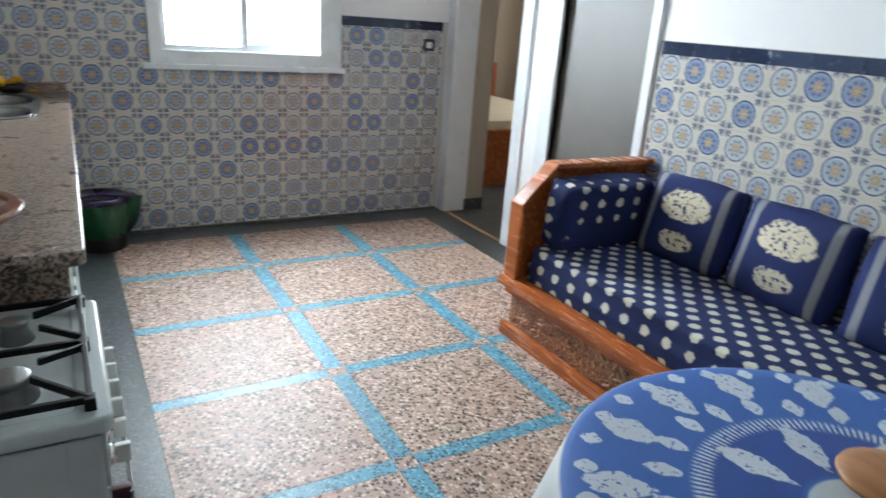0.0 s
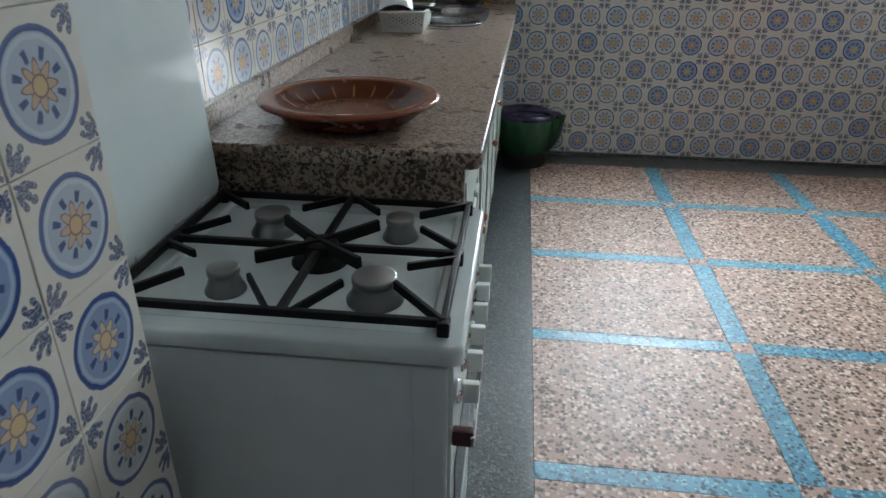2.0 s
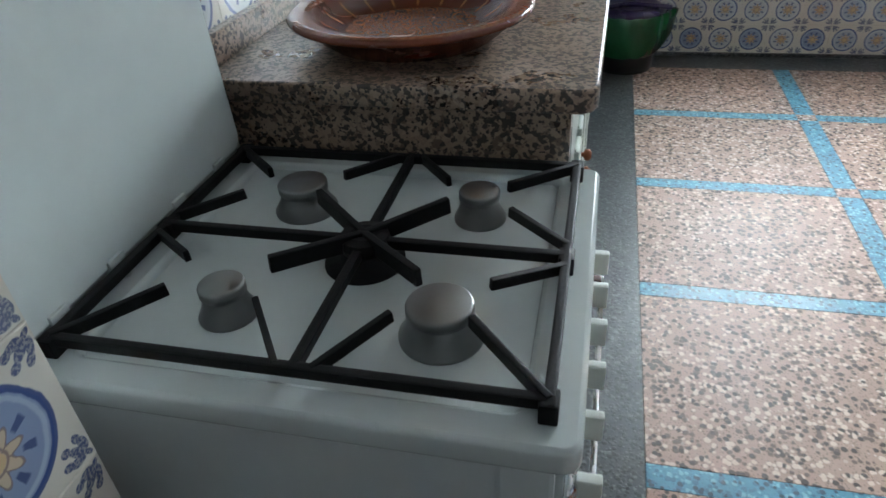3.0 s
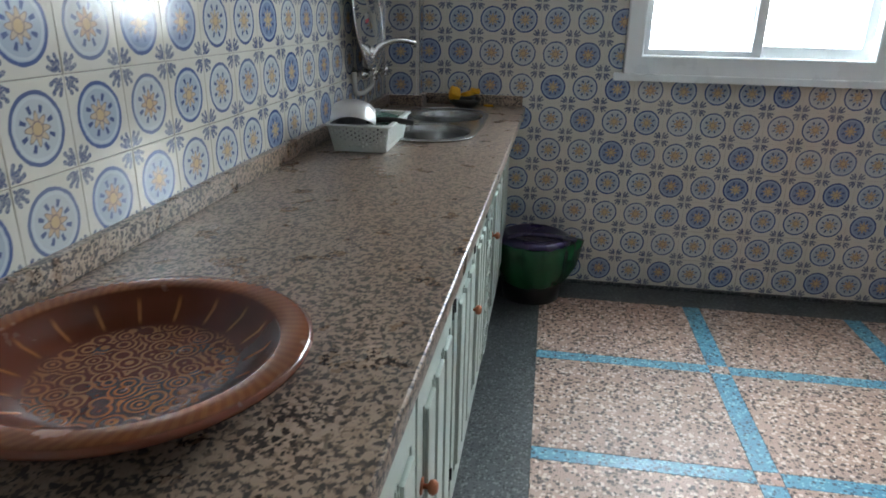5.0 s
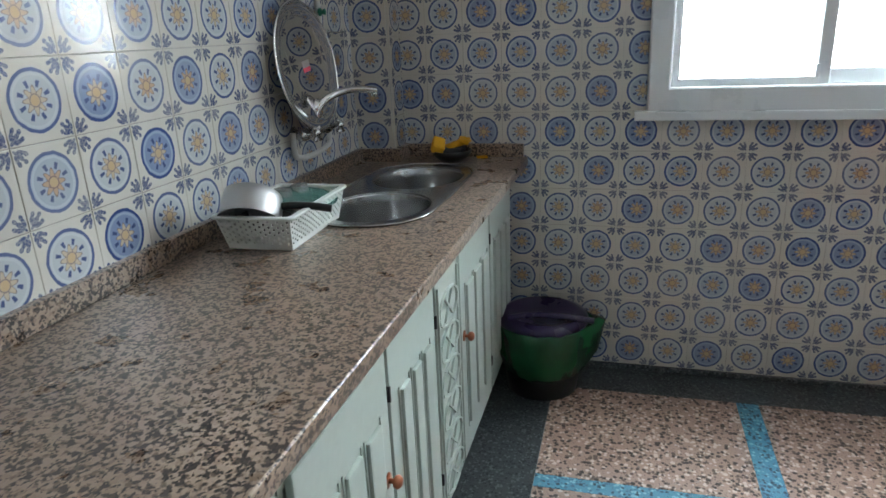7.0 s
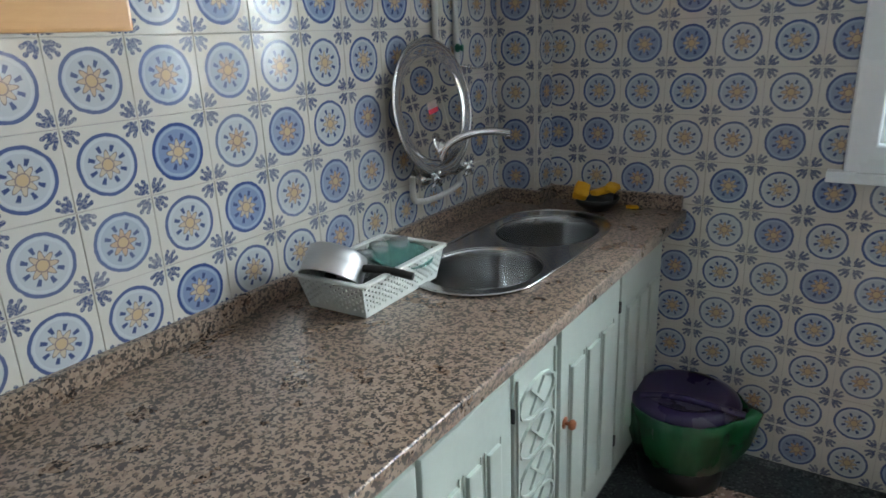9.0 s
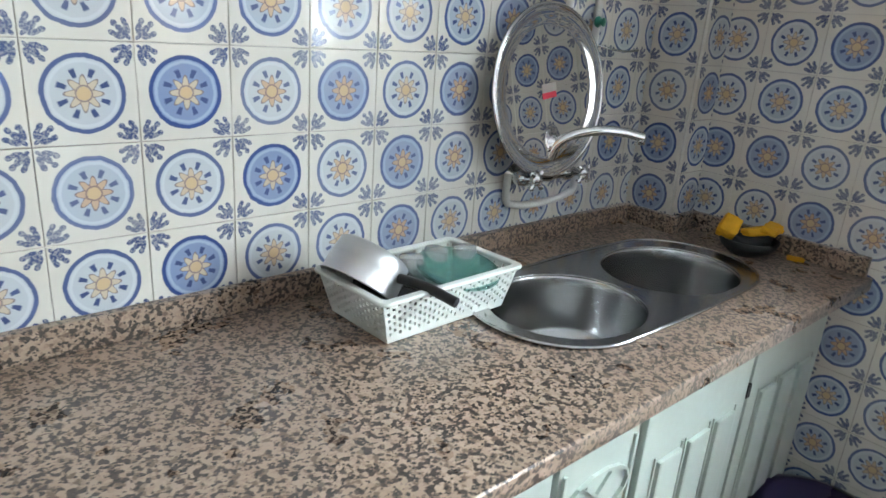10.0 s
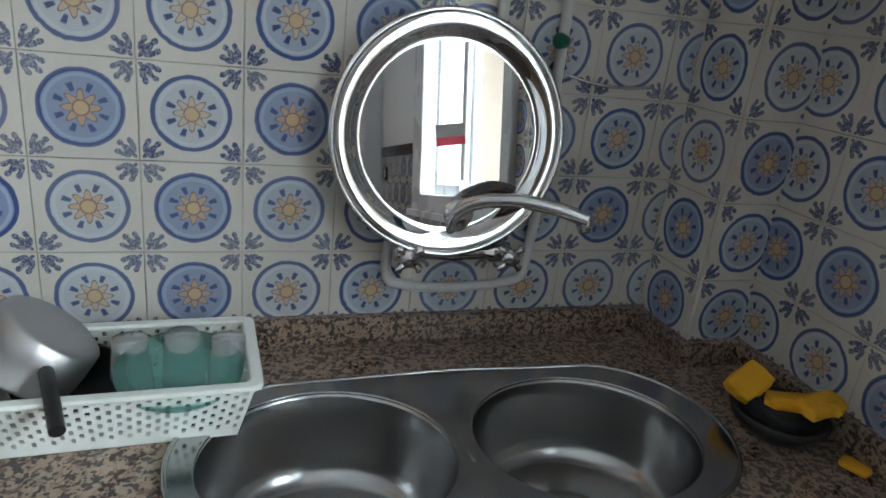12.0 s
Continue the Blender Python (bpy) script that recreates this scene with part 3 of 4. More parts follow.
def cabinet(y0, y1, doors):
    cab = empty("base_cabinet", pose(0, y0, 0))
    w = y1 - y0
    bm = bmesh.new()
    add_box(bm, (0.012, 0.001, 0.075), (0.030, w - 0.001, 0.135), 0)
    add_box(bm, (0.012, 0.001, 0.765), (0.034, w - 0.001, 0.855), 0)
    for y in (0.001, w - 0.02):
        add_box(bm, (-0.52, y, 0.075), (0.030, y + 0.019, 0.66), 0)
        add_box(bm, (0.010, y, 0.075), (0.031, y + 0.019, 0.855), 0)
    add_box(bm, (-0.52, 0.021, 0.075), (0.010, w - 0.021, 0.09), 0)
    mesh("carcass", bm, CABINET, cab)
    box("plinth", (-0.50, 0.001, -0.011), (0.010, w - 0.001, 0.074), GREY, cab, 0)
    for a, b, style, knob in doors:
        a, b = a - y0, b - y0
        d = box("door", (0.035, a + 0.003, 0.10), (0.050, b - 0.003, 0.79), CABINET, cab, 0.004)
        bm = bmesh.new()
        if style == "slats":
            n = 3
            step = (b - a - 0.09) / n
            for i in range(n):
                lo, hi = a + 0.045 + i * step + 0.016, a + 0.045 + (i + 1) * step - 0.016
                add_box(bm, (0.0495, lo, 0.20), (0.060, hi, 0.665), 0.006)
                add_box(bm, (0.0505, lo - 0.010, 0.19), (0.0535, lo - 0.006, 0.675), 0)
                add_box(bm, (0.0505, hi + 0.006, 0.19), (0.0535, hi + 0.010, 0.675), 0)
        else:
            cx = (a + b) / 2
            r = (b - a) / 2 - 0.022
            zz = 0.165
            add_box(bm, (0.0495, a + 0.012, 0.12), (0.056, a + 0.020, 0.77), 0.002)
            add_box(bm, (0.0495, b - 0.020, 0.12), (0.056, b - 0.012, 0.77), 0.002)
            while zz < 0.74:
                for k in range(14):
                    t0, t1 = 2 * math.pi * k / 14, 2 * math.pi * (k + 1) / 14
                    q0 = Vector((0.053, cx + r * math.cos(t0), zz + 0.048 * math.sin(t0)))
                    q1 = Vector((0.053, cx + r * math.cos(t1), zz + 0.048 * math.sin(t1)))
                    mid, along = (q0 + q1) / 2, (q1 - q0)
                    add_box(bm, (-0.003, -along.length / 2, -0.004), (0.003, along.length / 2, 0.004), 0, Matrix.Translation(mid) @ along.to_track_quat("Y", "X").to_matrix().to_4x4())
                for s in (-1, 1):
                    add_box(bm, (-0.003, -0.05, -0.003), (0.003, 0.05, 0.003), 0, Matrix.Translation((0.053, cx, zz)) @ Matrix.Rotation(s * 0.75, 4, "X"))
                zz += 0.104
        mesh("moulding", bm, CABINET, d)
        if knob is not None:
            lathe("knob", [(0.0, 0.0), (0.006, 0.001), (0.005, 0.012), (0.013, 0.016), (0.015, 0.024), (0.009, 0.031), (0.0, 0.032)], COPPER, d, 14, Matrix.Translation((0.050, knob - y0, 0.515)) @ facing("+x"))
            lathe("rosette", [(0.0, 0.0), (0.017, 0.0), (0.016, 0.003), (0.0, 0.004)], COPPER, d, 14, Matrix.Translation((0.0505, knob - y0, 0.515)) @ facing("+x"))
        hy = a if knob is None or knob - y0 > (a + b) / 2 else b
        for z in (0.20, 0.67):
            box("hinge", (0.030, hy - 0.003, z), (0.053, hy + 0.003, z + 0.035), BLACK, d, 0.002)
    return tagged(cab, "pale green painted wooden base cabinet with moulded doors", "cabinet", "base cabinets under the worktop")


cabinet(1.79, 2.68, [(1.83, 2.24, "slats", 2.20), (2.25, 2.66, "slats", 2.29)])
cabinet(2.684, 3.69, [(2.70, 3.09, "slats", 3.055), (3.10, 3.44, "slats", None), (3.45, 3.68, "lattice", None)])
cabinet(3.694, 4.59, [(3.705, 4.14, "slats", 3.735), (4.15, 4.58, "slats", None)])


# ---- sink ----
sink = empty("double_sink", pose(0, 0, CT))
b1, b2, br = (-0.205, 3.766), (-0.200, 4.160), 0.158


def oval_bowl(cx, cy, rx, ry):
    return [(cx + rx * math.cos(a), cy + ry * math.sin(a)) for a in [2 * math.pi * i / 48 for i in range(48)]]


bowl_a, bowl_b = oval_bowl(*b1, br, 0.178), oval_bowl(*b2, br, 0.184)
outer = round_rect(-0.392, 3.555, -0.026, 4.400, 0.178, 14)
thing("rim", slab([outer, bowl_a, bowl_b], 0.006, 0.002), STEEL, sink, at=pose(0, 0, 0.0035))
thing("bead", tube([(x, y, 0.0055) for x, y in outer[::3] + outer[:1]], 0.004, 2), STEEL, sink, True)


def bowl(outline, cx, cy):
    bm = bmesh.new()
    prof = [(1.0, 0.004), (0.985, -0.004), (0.965, -0.03), (0.94, -0.11), (0.88, -0.138), (0.75, -0.15), (0.4, -0.155), (0.18, -0.158), (0.15, -0.166)]
    rings = [[bm.verts.new((cx + (x - cx) * s, cy + (y - cy) * s, z)) for x, y in outline] for s, z in prof]
    n = len(outline)
    for a, b in zip(rings, rings[1:]):
        for i in range(n):
            bm.faces.new((a[i], a[(i + 1) % n], b[(i + 1) % n], b[i]))
    bm.faces.new(rings[-1])
    ob = mesh("bowl", bm, STEEL, sink, True)
    md = ob.modifiers.new("thickness", "SOLIDIFY")
    md.thickness, md.offset = 0.0012, -1
    lathe("drain", [(0.034, -0.1565), (0.032, -0.153), (0.025, -0.155), (0.022, -0.160), (0.008, -0.161), (0.006, -0.152), (0.0, -0.151)], CHROME, sink, 24, pose(cx, cy, 0))


bowl(bowl_a, *b1)
bowl(bowl_b, *b2)
box("overflow", (-0.03, -0.003, 0), (0.0, 0.003, 0.0008), CHROME, sink, 0, pose(-0.16, 3.958, 0.0067))
tagged(sink, "stainless steel double bowl sink set in granite worktop", "sink")


# ---- tap, pipes ----
tap = empty("wall_mixer_tap", pose(-0.50, 4.015, 1.082))
bm = bmesh.new()
turn_y = Matrix.Rotation(radians(90), 4, "X")
add_lathe(bm, [(0.0, -0.11), (0.016, -0.108), (0.021, -0.09), (0.021, -0.07), (0.014, -0.06), (0.016, -0.02), (0.02, 0.0), (0.016, 0.02), (0.014, 0.06), (0.021, 0.07), (0.021, 0.09), (0.016, 0.108), (0.0, 0.11)], 20, turn_y)
for y in (-0.078, 0.078):
    add_lathe(bm, [(0.0, -0.050), (0.028, -0.048), (0.026, -0.040), (0.013, -0.036), (0.012, 0.0)], 18, Matrix.Translation((0, y, 0)) @ Matrix.Rotation(radians(90), 4, "Y"))
add_lathe(bm, [(0.017, 0.0), (0.015, 0.03), (0.024, 0.05), (0.032, 0.07), (0.030, 0.09), (0.018, 0.104), (0.0, 0.107)], 22, Matrix.Translation((0.004, -0.005, 0)))
mesh("body", bm, CHROME, tap, True)
for s in (-1, 1):
    bm = bmesh.new()
    add_lathe(bm, [(0.009, 0.0), (0.010, 0.025), (0.015, 0.03), (0.016, 0.045), (0.0, 0.05)], 16, Matrix.Translation((0.01, s * 0.092, 0)) @ Matrix.Rotation(radians(80), 4, "Y"))
    for i in range(4):
        a = radians(45 + 90 * i)
        add_lathe(bm, [(0.0, 0.0), (0.007, 0.003), (0.0055, 0.02), (0.008, 0.027), (0.0, 0.032)], 10, Matrix.Translation((0.048, s * 0.092, 0.004)) @ Matrix.Rotation(a, 4, "X"))
    mesh("cross_handle", bm, CHROME, tap, True)
spout = tube([(0.012, -0.02, 0.03), (0.03, -0.008, 0.085), (0.075, 0.05, 0.118), (0.12, 0.115, 0.122), (0.155, 0.165, 0.112)], 0.0125, 10)
thing("spout", spout, CHROME, tap, True)
lathe("nozzle", [(0.0, 0.0), (0.011, 0.0), (0.012, 0.02), (0.0, 0.022)], CHROME, tap, 16, pose(0.152, 0.163, 0.093))
tagged(tap, "chrome wall-mounted mixer tap with cross handles and long spout", "tap")

pipes = empty("water_pipe")
thing("pipe", tube([(-0.528, 3.905, 1.09), (-0.528, 3.905, 1.03), (-0.528, 3.915, 1.012), (-0.528, 4.16, 1.014), (-0.528, 4.174, 1.03), (-0.528, 4.174, 1.75)], 0.0095, 4), PIPE, pipes, True)
thing("pipe", tube([(-0.528, 4.06, 1.10), (-0.528, 4.062, 1.75)], 0.0095, 1), PIPE, pipes, True)
thing("pipe", tube([(-0.526, 1.8, 1.765), (-0.526, 4.44, 1.755)], 0.011, 1), PIPE, pipes, True)
thing("pipe", tube([(-0.526, 1.8, 1.795), (-0.526, 4.44, 1.785), (-0.46, 4.458, 1.785), (-0.37, 4.47, 1.783), (-0.362, 4.55, 1.783)], 0.011, 3), PIPE, pipes, True)
lathe("valve", [(0.0, 0.0), (0.012, 0.0), (0.014, 0.006), (0.006, 0.014), (0.011, 0.022), (0.0, 0.026)], GREEN_PAINT, pipes, 14, Matrix.Translation((-0.52, 4.165, 1.455)) @ facing("+x"))
tagged(pipes, "painted water pipes clipped along the tiled wall", "pipe")
hook = tagged(thing("wall_hook_rail", tube([(-0.538, 4.20, 1.40), (-0.515, 4.23, 1.392), (-0.51, 4.30, 1.388), (-0.515, 4.36, 1.392)], 0.003, 6), CHROME, smooth=True), "thin metal rail on the tiled wall", "rail")

# ---- round tray ----
tray_pose = Matrix.Translation((-0.497, 3.985, 1.288)) @ facing("+x") @ Matrix.Rotation(radians(-7.5), 4, "X") @ Matrix.Rotation(radians(TRAY_TURN), 4, "Y")
tray = empty("round_tray", tray_pose)
lathe("dish", [(0.0, 0.0), (0.08, 0.0), (0.152, 0.0), (0.1535, 0.0), (0.155, 0.0001), (0.163, 0.002), (0.172, 0.007), (0.192, 0.010), (0.199, 0.009), (0.199, 0.006), (0.190, 0.006), (0.170, 0.003), (0.160, -0.002), (0.0, -0.002)], MIRROR, tray, 72)
lathe("rolled_edge", [(0.194, 0.006), (0.199, 0.003), (0.204, 0.006), (0.204, 0.010), (0.199, 0.013), (0.194, 0.010), (0.194, 0.006)], CHROME, tray, 72, caps=False)
box("sticker", (-0.025, -0.001, 0.0006), (0.025, 0.020, 0.0010), LABEL_GREY, tray, 0, pose(0, 0, 0, 0, 0, 8))
box("sticker_stripe", (-0.025, -0.015, 0.0006), (0.025, -0.001, 0.0010), LABEL_RED, tray, 0, pose(0, 0, 0, 0, 0, 8))
tagged(tray, "round polished steel tray leaning on the tap against tiles", "tray")


# ---- dish rack and its dishes ----
def rack_mesh():
    bm = bmesh.new()
    hx, hy, h = 0.098, 0.170, 0.085
    corners = [(-hx, -hy), (hx, -hy), (hx, hy), (-hx, hy)]
    for (ax, ay), (bx, by) in zip(corners, corners[1:] + corners[:1]):
        length = math.hypot(bx - ax, by - ay)
        n, rows = max(2, int(length / 0.0062)) // 2 * 2 + 1, 12
        grid = []
        for j in range(rows + 1):
            s = 0.86 + 0.14 * j / rows
            grid.append([bm.verts.new(((ax + (bx - ax) * i / n) * s, (ay + (by - ay) * i / n) * s, 0.002 + h * j / rows)) for i in range(n + 1)])
        for j in range(rows):
            for i in range(n):
                hole = 1 < j < rows - 1 and i % 2 == 1 and (j + (i // 2) % 2) % 2 == 0 and 0 < i < n - 1
                if not hole:
                    bm.faces.new((grid[j][i], grid[j][i + 1], grid[j + 1][i + 1], grid[j + 1][i]))
    q = [bm.verts.new((x * 0.86, y * 0.86, 0.002)) for x, y in corners]
    bm.faces.new(q)
    bmesh.ops.remove_doubles(bm, verts=bm.verts[:], dist=1e-4)
    return bm


RX, RY = -0.357, 3.497
rack = empty("dish_rack", pose(RX, RY, CT, 0, 0, 1.5))
ob = mesh("basket", rack_mesh(), WHITE_PLASTIC, rack)
md = ob.modifiers.new("thickness", "SOLIDIFY")
md.thickness = 0.003
thing("rim", slab([round_rect(-0.105, -0.177, 0.105, 0.177, 0.016), round_rect(-0.093, -0.165, 0.093, 0.165, 0.012)], 0.008, 0.003), WHITE_PLASTIC, rack, at=pose(0, 0, 0.087))
tagged(rack, "white perforated plastic dish rack on granite worktop", "dish rack")

pan = empty("saucepan", Matrix.Translation((-0.385, 3.388, CT + 0.098)) @ Matrix.Rotation(radians(10), 4, "Z") @ Matrix.Rotation(radians(140), 4, "X"))
lathe("pot", [(0.0, -0.035), (0.062, -0.035), (0.070, -0.030), (0.073, 0.0), (0.074, 0.035), (0.077, 0.038), (0.074, 0.039), (0.071, 0.034), (0.068, -0.027), (0.0, -0.031)], PAN_METAL, pan, 36)
grip = [pan.matrix_basis.inverted() @ Vector((x, y, CT + z)) for x, y, z in ((-0.345, 3.400, 0.092), (-0.310, 3.412, 0.096), (-0.255, 3.428, 0.094), (-0.200, 3.444, 0.084))]
thing("handle", tube(grip, 0.0095, 6), BLACK, pan, True)
tagged(pan, "aluminium saucepan with black handle drying upside down", "saucepan")
skillet = empty("frying_pan", Matrix.Translation((-0.366, 3.428, CT + 0.034)) @ Matrix.Rotation(radians(12), 4, "Y"))
lathe("pan", [(0.0, 0.0), (0.058, 0.0), (0.070, 0.025), (0.073, 0.026), (0.068, 0.022), (0.056, 0.004), (0.0, 0.003)], BLACK, skillet, 32)
tagged(skillet, "small black frying pan lying in the dish rack", "frying pan")


def glass(x, y, z, tilt):
    g = lathe("drinking_glass", [(0.0, 0.0), (0.024, 0.0), (0.030, 0.07), (0.0315, 0.085), (0.030, 0.085), (0.028, 0.07), (0.022, 0.006), (0.0, 0.006)], GLASS, None, 24, Matrix.Translation((x, y, z)) @ Matrix.Rotation(radians(180), 4, "X") @ Matrix.Rotation(radians(tilt), 4, "Y"))
    return tagged(g, "clear drinking glass upturned in the dish rack", "glass", "glasses in the dish rack")


for gx, gy, tl in ((-0.395, 3.50, 4), (-0.40, 3.57, -5), (-0.385, 3.635, 6)):
    glass(gx, gy, CT + 0.098, tl)
plate = tagged(lathe("green_plate", [(0.0, 0.0), (0.055, 0.0), (0.085, 0.012), (0.085, 0.016), (0.053, 0.005), (0.0, 0.005)], GREEN_GLASS, None, 36, Matrix.Translation((-0.335, 3.570, CT + 0.066)) @ Matrix.Rotation(radians(10), 4, "Y")), "translucent green glass plate in the dish rack", "plate")

# ---- sponge bowl ----
lathe_bowl = lathe("scouring_bowl", [(0.0, 0.0), (0.035, 0.0), (0.056, 0.018), (0.063, 0.034), (0.060, 0.035), (0.052, 0.02), (0.03, 0.006), (0.0, 0.005)], BLACK, None, 30, Matrix.Translation((-0.162, 4.488, CT)) @ Matrix.Scale(1.25, 4))
tagged(lathe_bowl, "small black bowl holding sponges beside the sink", "bowl")


def lump(name, sx, sy, sz, material, m, label, cat, seed):
    bm = bmesh.new()
    bmesh.ops.create_icosphere(bm, subdivisions=4, radius=1.0)
    for v in bm.verts:
        p = v.co.copy()
        k = 1 / max(abs(p.x), abs(p.y), abs(p.z))
        p = p.lerp(p * k, 0.7)
        p *= 1 + 0.10 * noise.noise(v.co * 2.3 + Vector((seed, 0, 0)))
        v.co = Vector((p.x * sx, p.y * sy, p.z * sz))
    return tagged(mesh(name, bm, material, None, True, m), label, cat)


lump("sponge", 0.026, 0.034, 0.019, YELLOW, pose(-0.208, 4.458, CT + 0.066, 35, 20, 20), "yellow kitchen sponge in a black bowl", "sponge", 1)
lump("sponge", 0.022, 0.055, 0.012, YELLOW, pose(-0.140, 4.505, CT + 0.066, 8, -12, -35), "yellow sponge strip across the bowl", "sponge", 5)
lump("sponge", 0.022, 0.046, 0.010, YELLOW, pose(-0.120, 4.520, CT + 0.074, 0, 12, 10), "yellow sponge strip across the bowl", "sponge", 9)
lump("scouring_wool", 0.050, 0.050, 0.020, SCOURER, pose(-0.162, 4.488, CT + 0.036), "dark scouring wool in the bowl", "scourer", 3)
lump("sponge_scrap", 0.022, 0.016, 0.004, YELLOW, pose(-0.055, 4.548, CT + 0.005, 0, 0, 20), "flat piece of yellow cloth on the worktop", "cloth", 4)

# ---- clay dish ----
dish = empty("clay_dish", pose(-0.24, 1.962, CT))
lathe("inside", [(0.0, 0.014), (0.10, 0.015), (0.124, 0.018), (0.150, 0.032), (0.168, 0.050), (0.175, 0.053), (0.203, 0.056), (0.207, 0.054)], CLAY_IN, dish, 64, caps=False)
lathe("outside", [(0.0, 0.0), (0.142, 0.0), (0.148, 0.004), (0.164, 0.016), (0.186, 0.034), (0.199, 0.041), (0.210, 0.045), (0.212, 0.050), (0.207, 0.054)], CLAY_OUT, dish, 64, caps=False)
tagged(dish, "large glazed red-brown clay dish with ochre pattern", "clay dish")

# ---- stove ----
stove = empty("gas_stove", pose(0, 1.212, 0))
SW, SX0, SX1, SZ = 0.49, -0.475, 0.079, 0.782
box("body", (SX0, 0.0, 0.03), (SX1 - 0.03, SW, SZ - 0.042), ENAMEL_SIDE, stove, 0.006)
# black strip stands in for the shade inside the gap below the hob
box("gap_shade", (SX0 + 0.01, 0.003, SZ - 0.041), (SX1 - 0.034, 0.012, SZ - 0.0335), BLACK, stove, 0)
box("side_panel", (SX1 - 0.058, -0.003, 0.03), (SX1 - 0.004, SW + 0.003, SZ - 0.040), ENAMEL_SIDE, stove, 0.005)
hob = empty("hob")
hob.parent = stove
thing("top", slab([round_rect(SX0, -0.006, SX1 + 0.012, SW + 0.006, 0.012), round_rect(SX0 + 0.045, 0.022, SX1 - 0.032, SW - 0.022, 0.02)], 0.032, 0.006), ENAMEL, hob, at=pose(0, 0, SZ - 0.017))
box("pan", (SX0 + 0.04, 0.018, SZ - 0.045), (SX1 - 0.028, SW - 0.018, SZ - 0.012), ENAMEL, hob, 0.004)
for y in (0.03, 0.44):
    box("foot", (SX0 + 0.03, y, -0.011), (SX0 + 0.07, y + 0.04, 0.031), BLACK, stove, 0.003)
    box("foot", (SX1 - 0.09, y, -0.011), (SX1 - 0.05, y + 0.04, 0.031), BLACK, stove, 0.003)

BURNERS = [(-0.30, 0.125, 0.026), (-0.055, 0.128, 0.036), (-0.30, 0.355, 0.034), (-0.055, 0.362, 0.027)]
for cx, cy, r in BURNERS:
    lathe("burner", [(r * 1.28, -0.012), (r * 1.28, -0.006), (r * 1.05, 0.006), (r * 0.92, 0.018), (r * 0.92, 0.021), (r * 1.0, 0.022), (r * 1.0, 0.031), (r * 0.97, 0.033), (r * 0.9, 0.034), (0.0, 0.0355)], BURNER, hob, 32, pose(cx, cy, SZ - 0.002))
lathe("burner_ring", [(0.05, -0.012), (0.05, -0.009), (0.03, -0.005), (0.028, 0.008), (0.0, 0.010)], IRON, hob, 28, pose(-0.178, 0.245, SZ))

bm = bmesh.new()
GX0, GX1, GY0, GY1, GZ = SX0 + 0.030, SX1 - 0.014, 0.028, SW - 0.022, SZ + 0.016


def bar(p, q, w, h, drop=0.0):
    p, q = Vector(p), Vector(q)
    d = q - p
    add_box(bm, (-w / 2, 0, -h / 2), (w / 2, d.length, h / 2), min(w, h) * 0.25, Matrix.Translation(p) @ d.to_track_quat("Y", "Z").to_matrix().to_4x4())


mx, my = -0.176, (GY0 + GY1) / 2
for p, q in (((GX0, GY0), (GX1, GY0)), ((GX0, GY1), (GX1, GY1)), ((GX0, GY0), (GX0, GY1)), ((GX1, GY0), (GX1, GY1)), ((mx, GY0), (mx, GY1)), ((GX0, my), (GX1, my))):
    bar((*p, GZ), (*q, GZ), 0.011, 0.013)
for sx, gx in ((-1, GX0), (1, GX1)):
    for sy, gy in ((-1, GY0), (1, GY1)):
        bar((gx, gy, GZ), (gx - sx * 0.085, gy - sy * 0.085, GZ + 0.010), 0.008, 0.015)
        bar((mx, my, GZ + 0.004), (mx + sx * 0.088, my + sy * 0.078, GZ + 0.012), 0.009, 0.022)
        bar((gx, my + sy * 0.020, GZ), (gx - sx * 0.075, my + sy * 0.075, GZ + 0.010), 0.0075, 0.014)
        bar((mx + sx * 0.018, gy, GZ), (mx + sx * 0.075, gy - sy * 0.080, GZ + 0.010), 0.0075, 0.014)
for gx in (GX0, GX1):
    for gy in (GY0, my, GY1):
        add_box(bm, (gx - 0.009, gy - 0.012, SZ - 0.003), (gx + 0.009, gy + 0.012, GZ + 0.006), 0.003)
add_lathe(bm, [(0.0, -0.008), (0.030, -0.008), (0.032, 0.0), (0.030, 0.010), (0.018, 0.012), (0.0, 0.010)], 20, Matrix.Translation((mx, my, GZ)))
mesh("pan_support", bm, IRON, hob)

lid = empty("lid")
lid.parent = stove
thing("panel", slab([round_rect(-0.03, 0.0, SW - 0.008, 0.505, 0.02)], 0.016, 0.006), ENAMEL, lid, at=Matrix.Translation((SX0 + 0.006, 0.0, SZ + 0.018)) @ Matrix.Rotation(radians(-2.0), 4, "Y") @ facing("+x"))
for y in (0.06, 0.16, 0.30, 0.41):
    bm = bmesh.new()
    add_lathe(bm, [(0.0, 0.0), (0.006, 0.0), (0.005, 0.008), (0.0, 0.009)], 10, Matrix.Translation((SX0 + 0.022, y, SZ - 0.002)))
    add_box(bm, (SX0 + 0.005, y - 0.014, SZ - 0.002), (SX0 + 0.018, y + 0.014, SZ + 0.026), 0.002)
    mesh("hinge", bm, ENAMEL, lid)

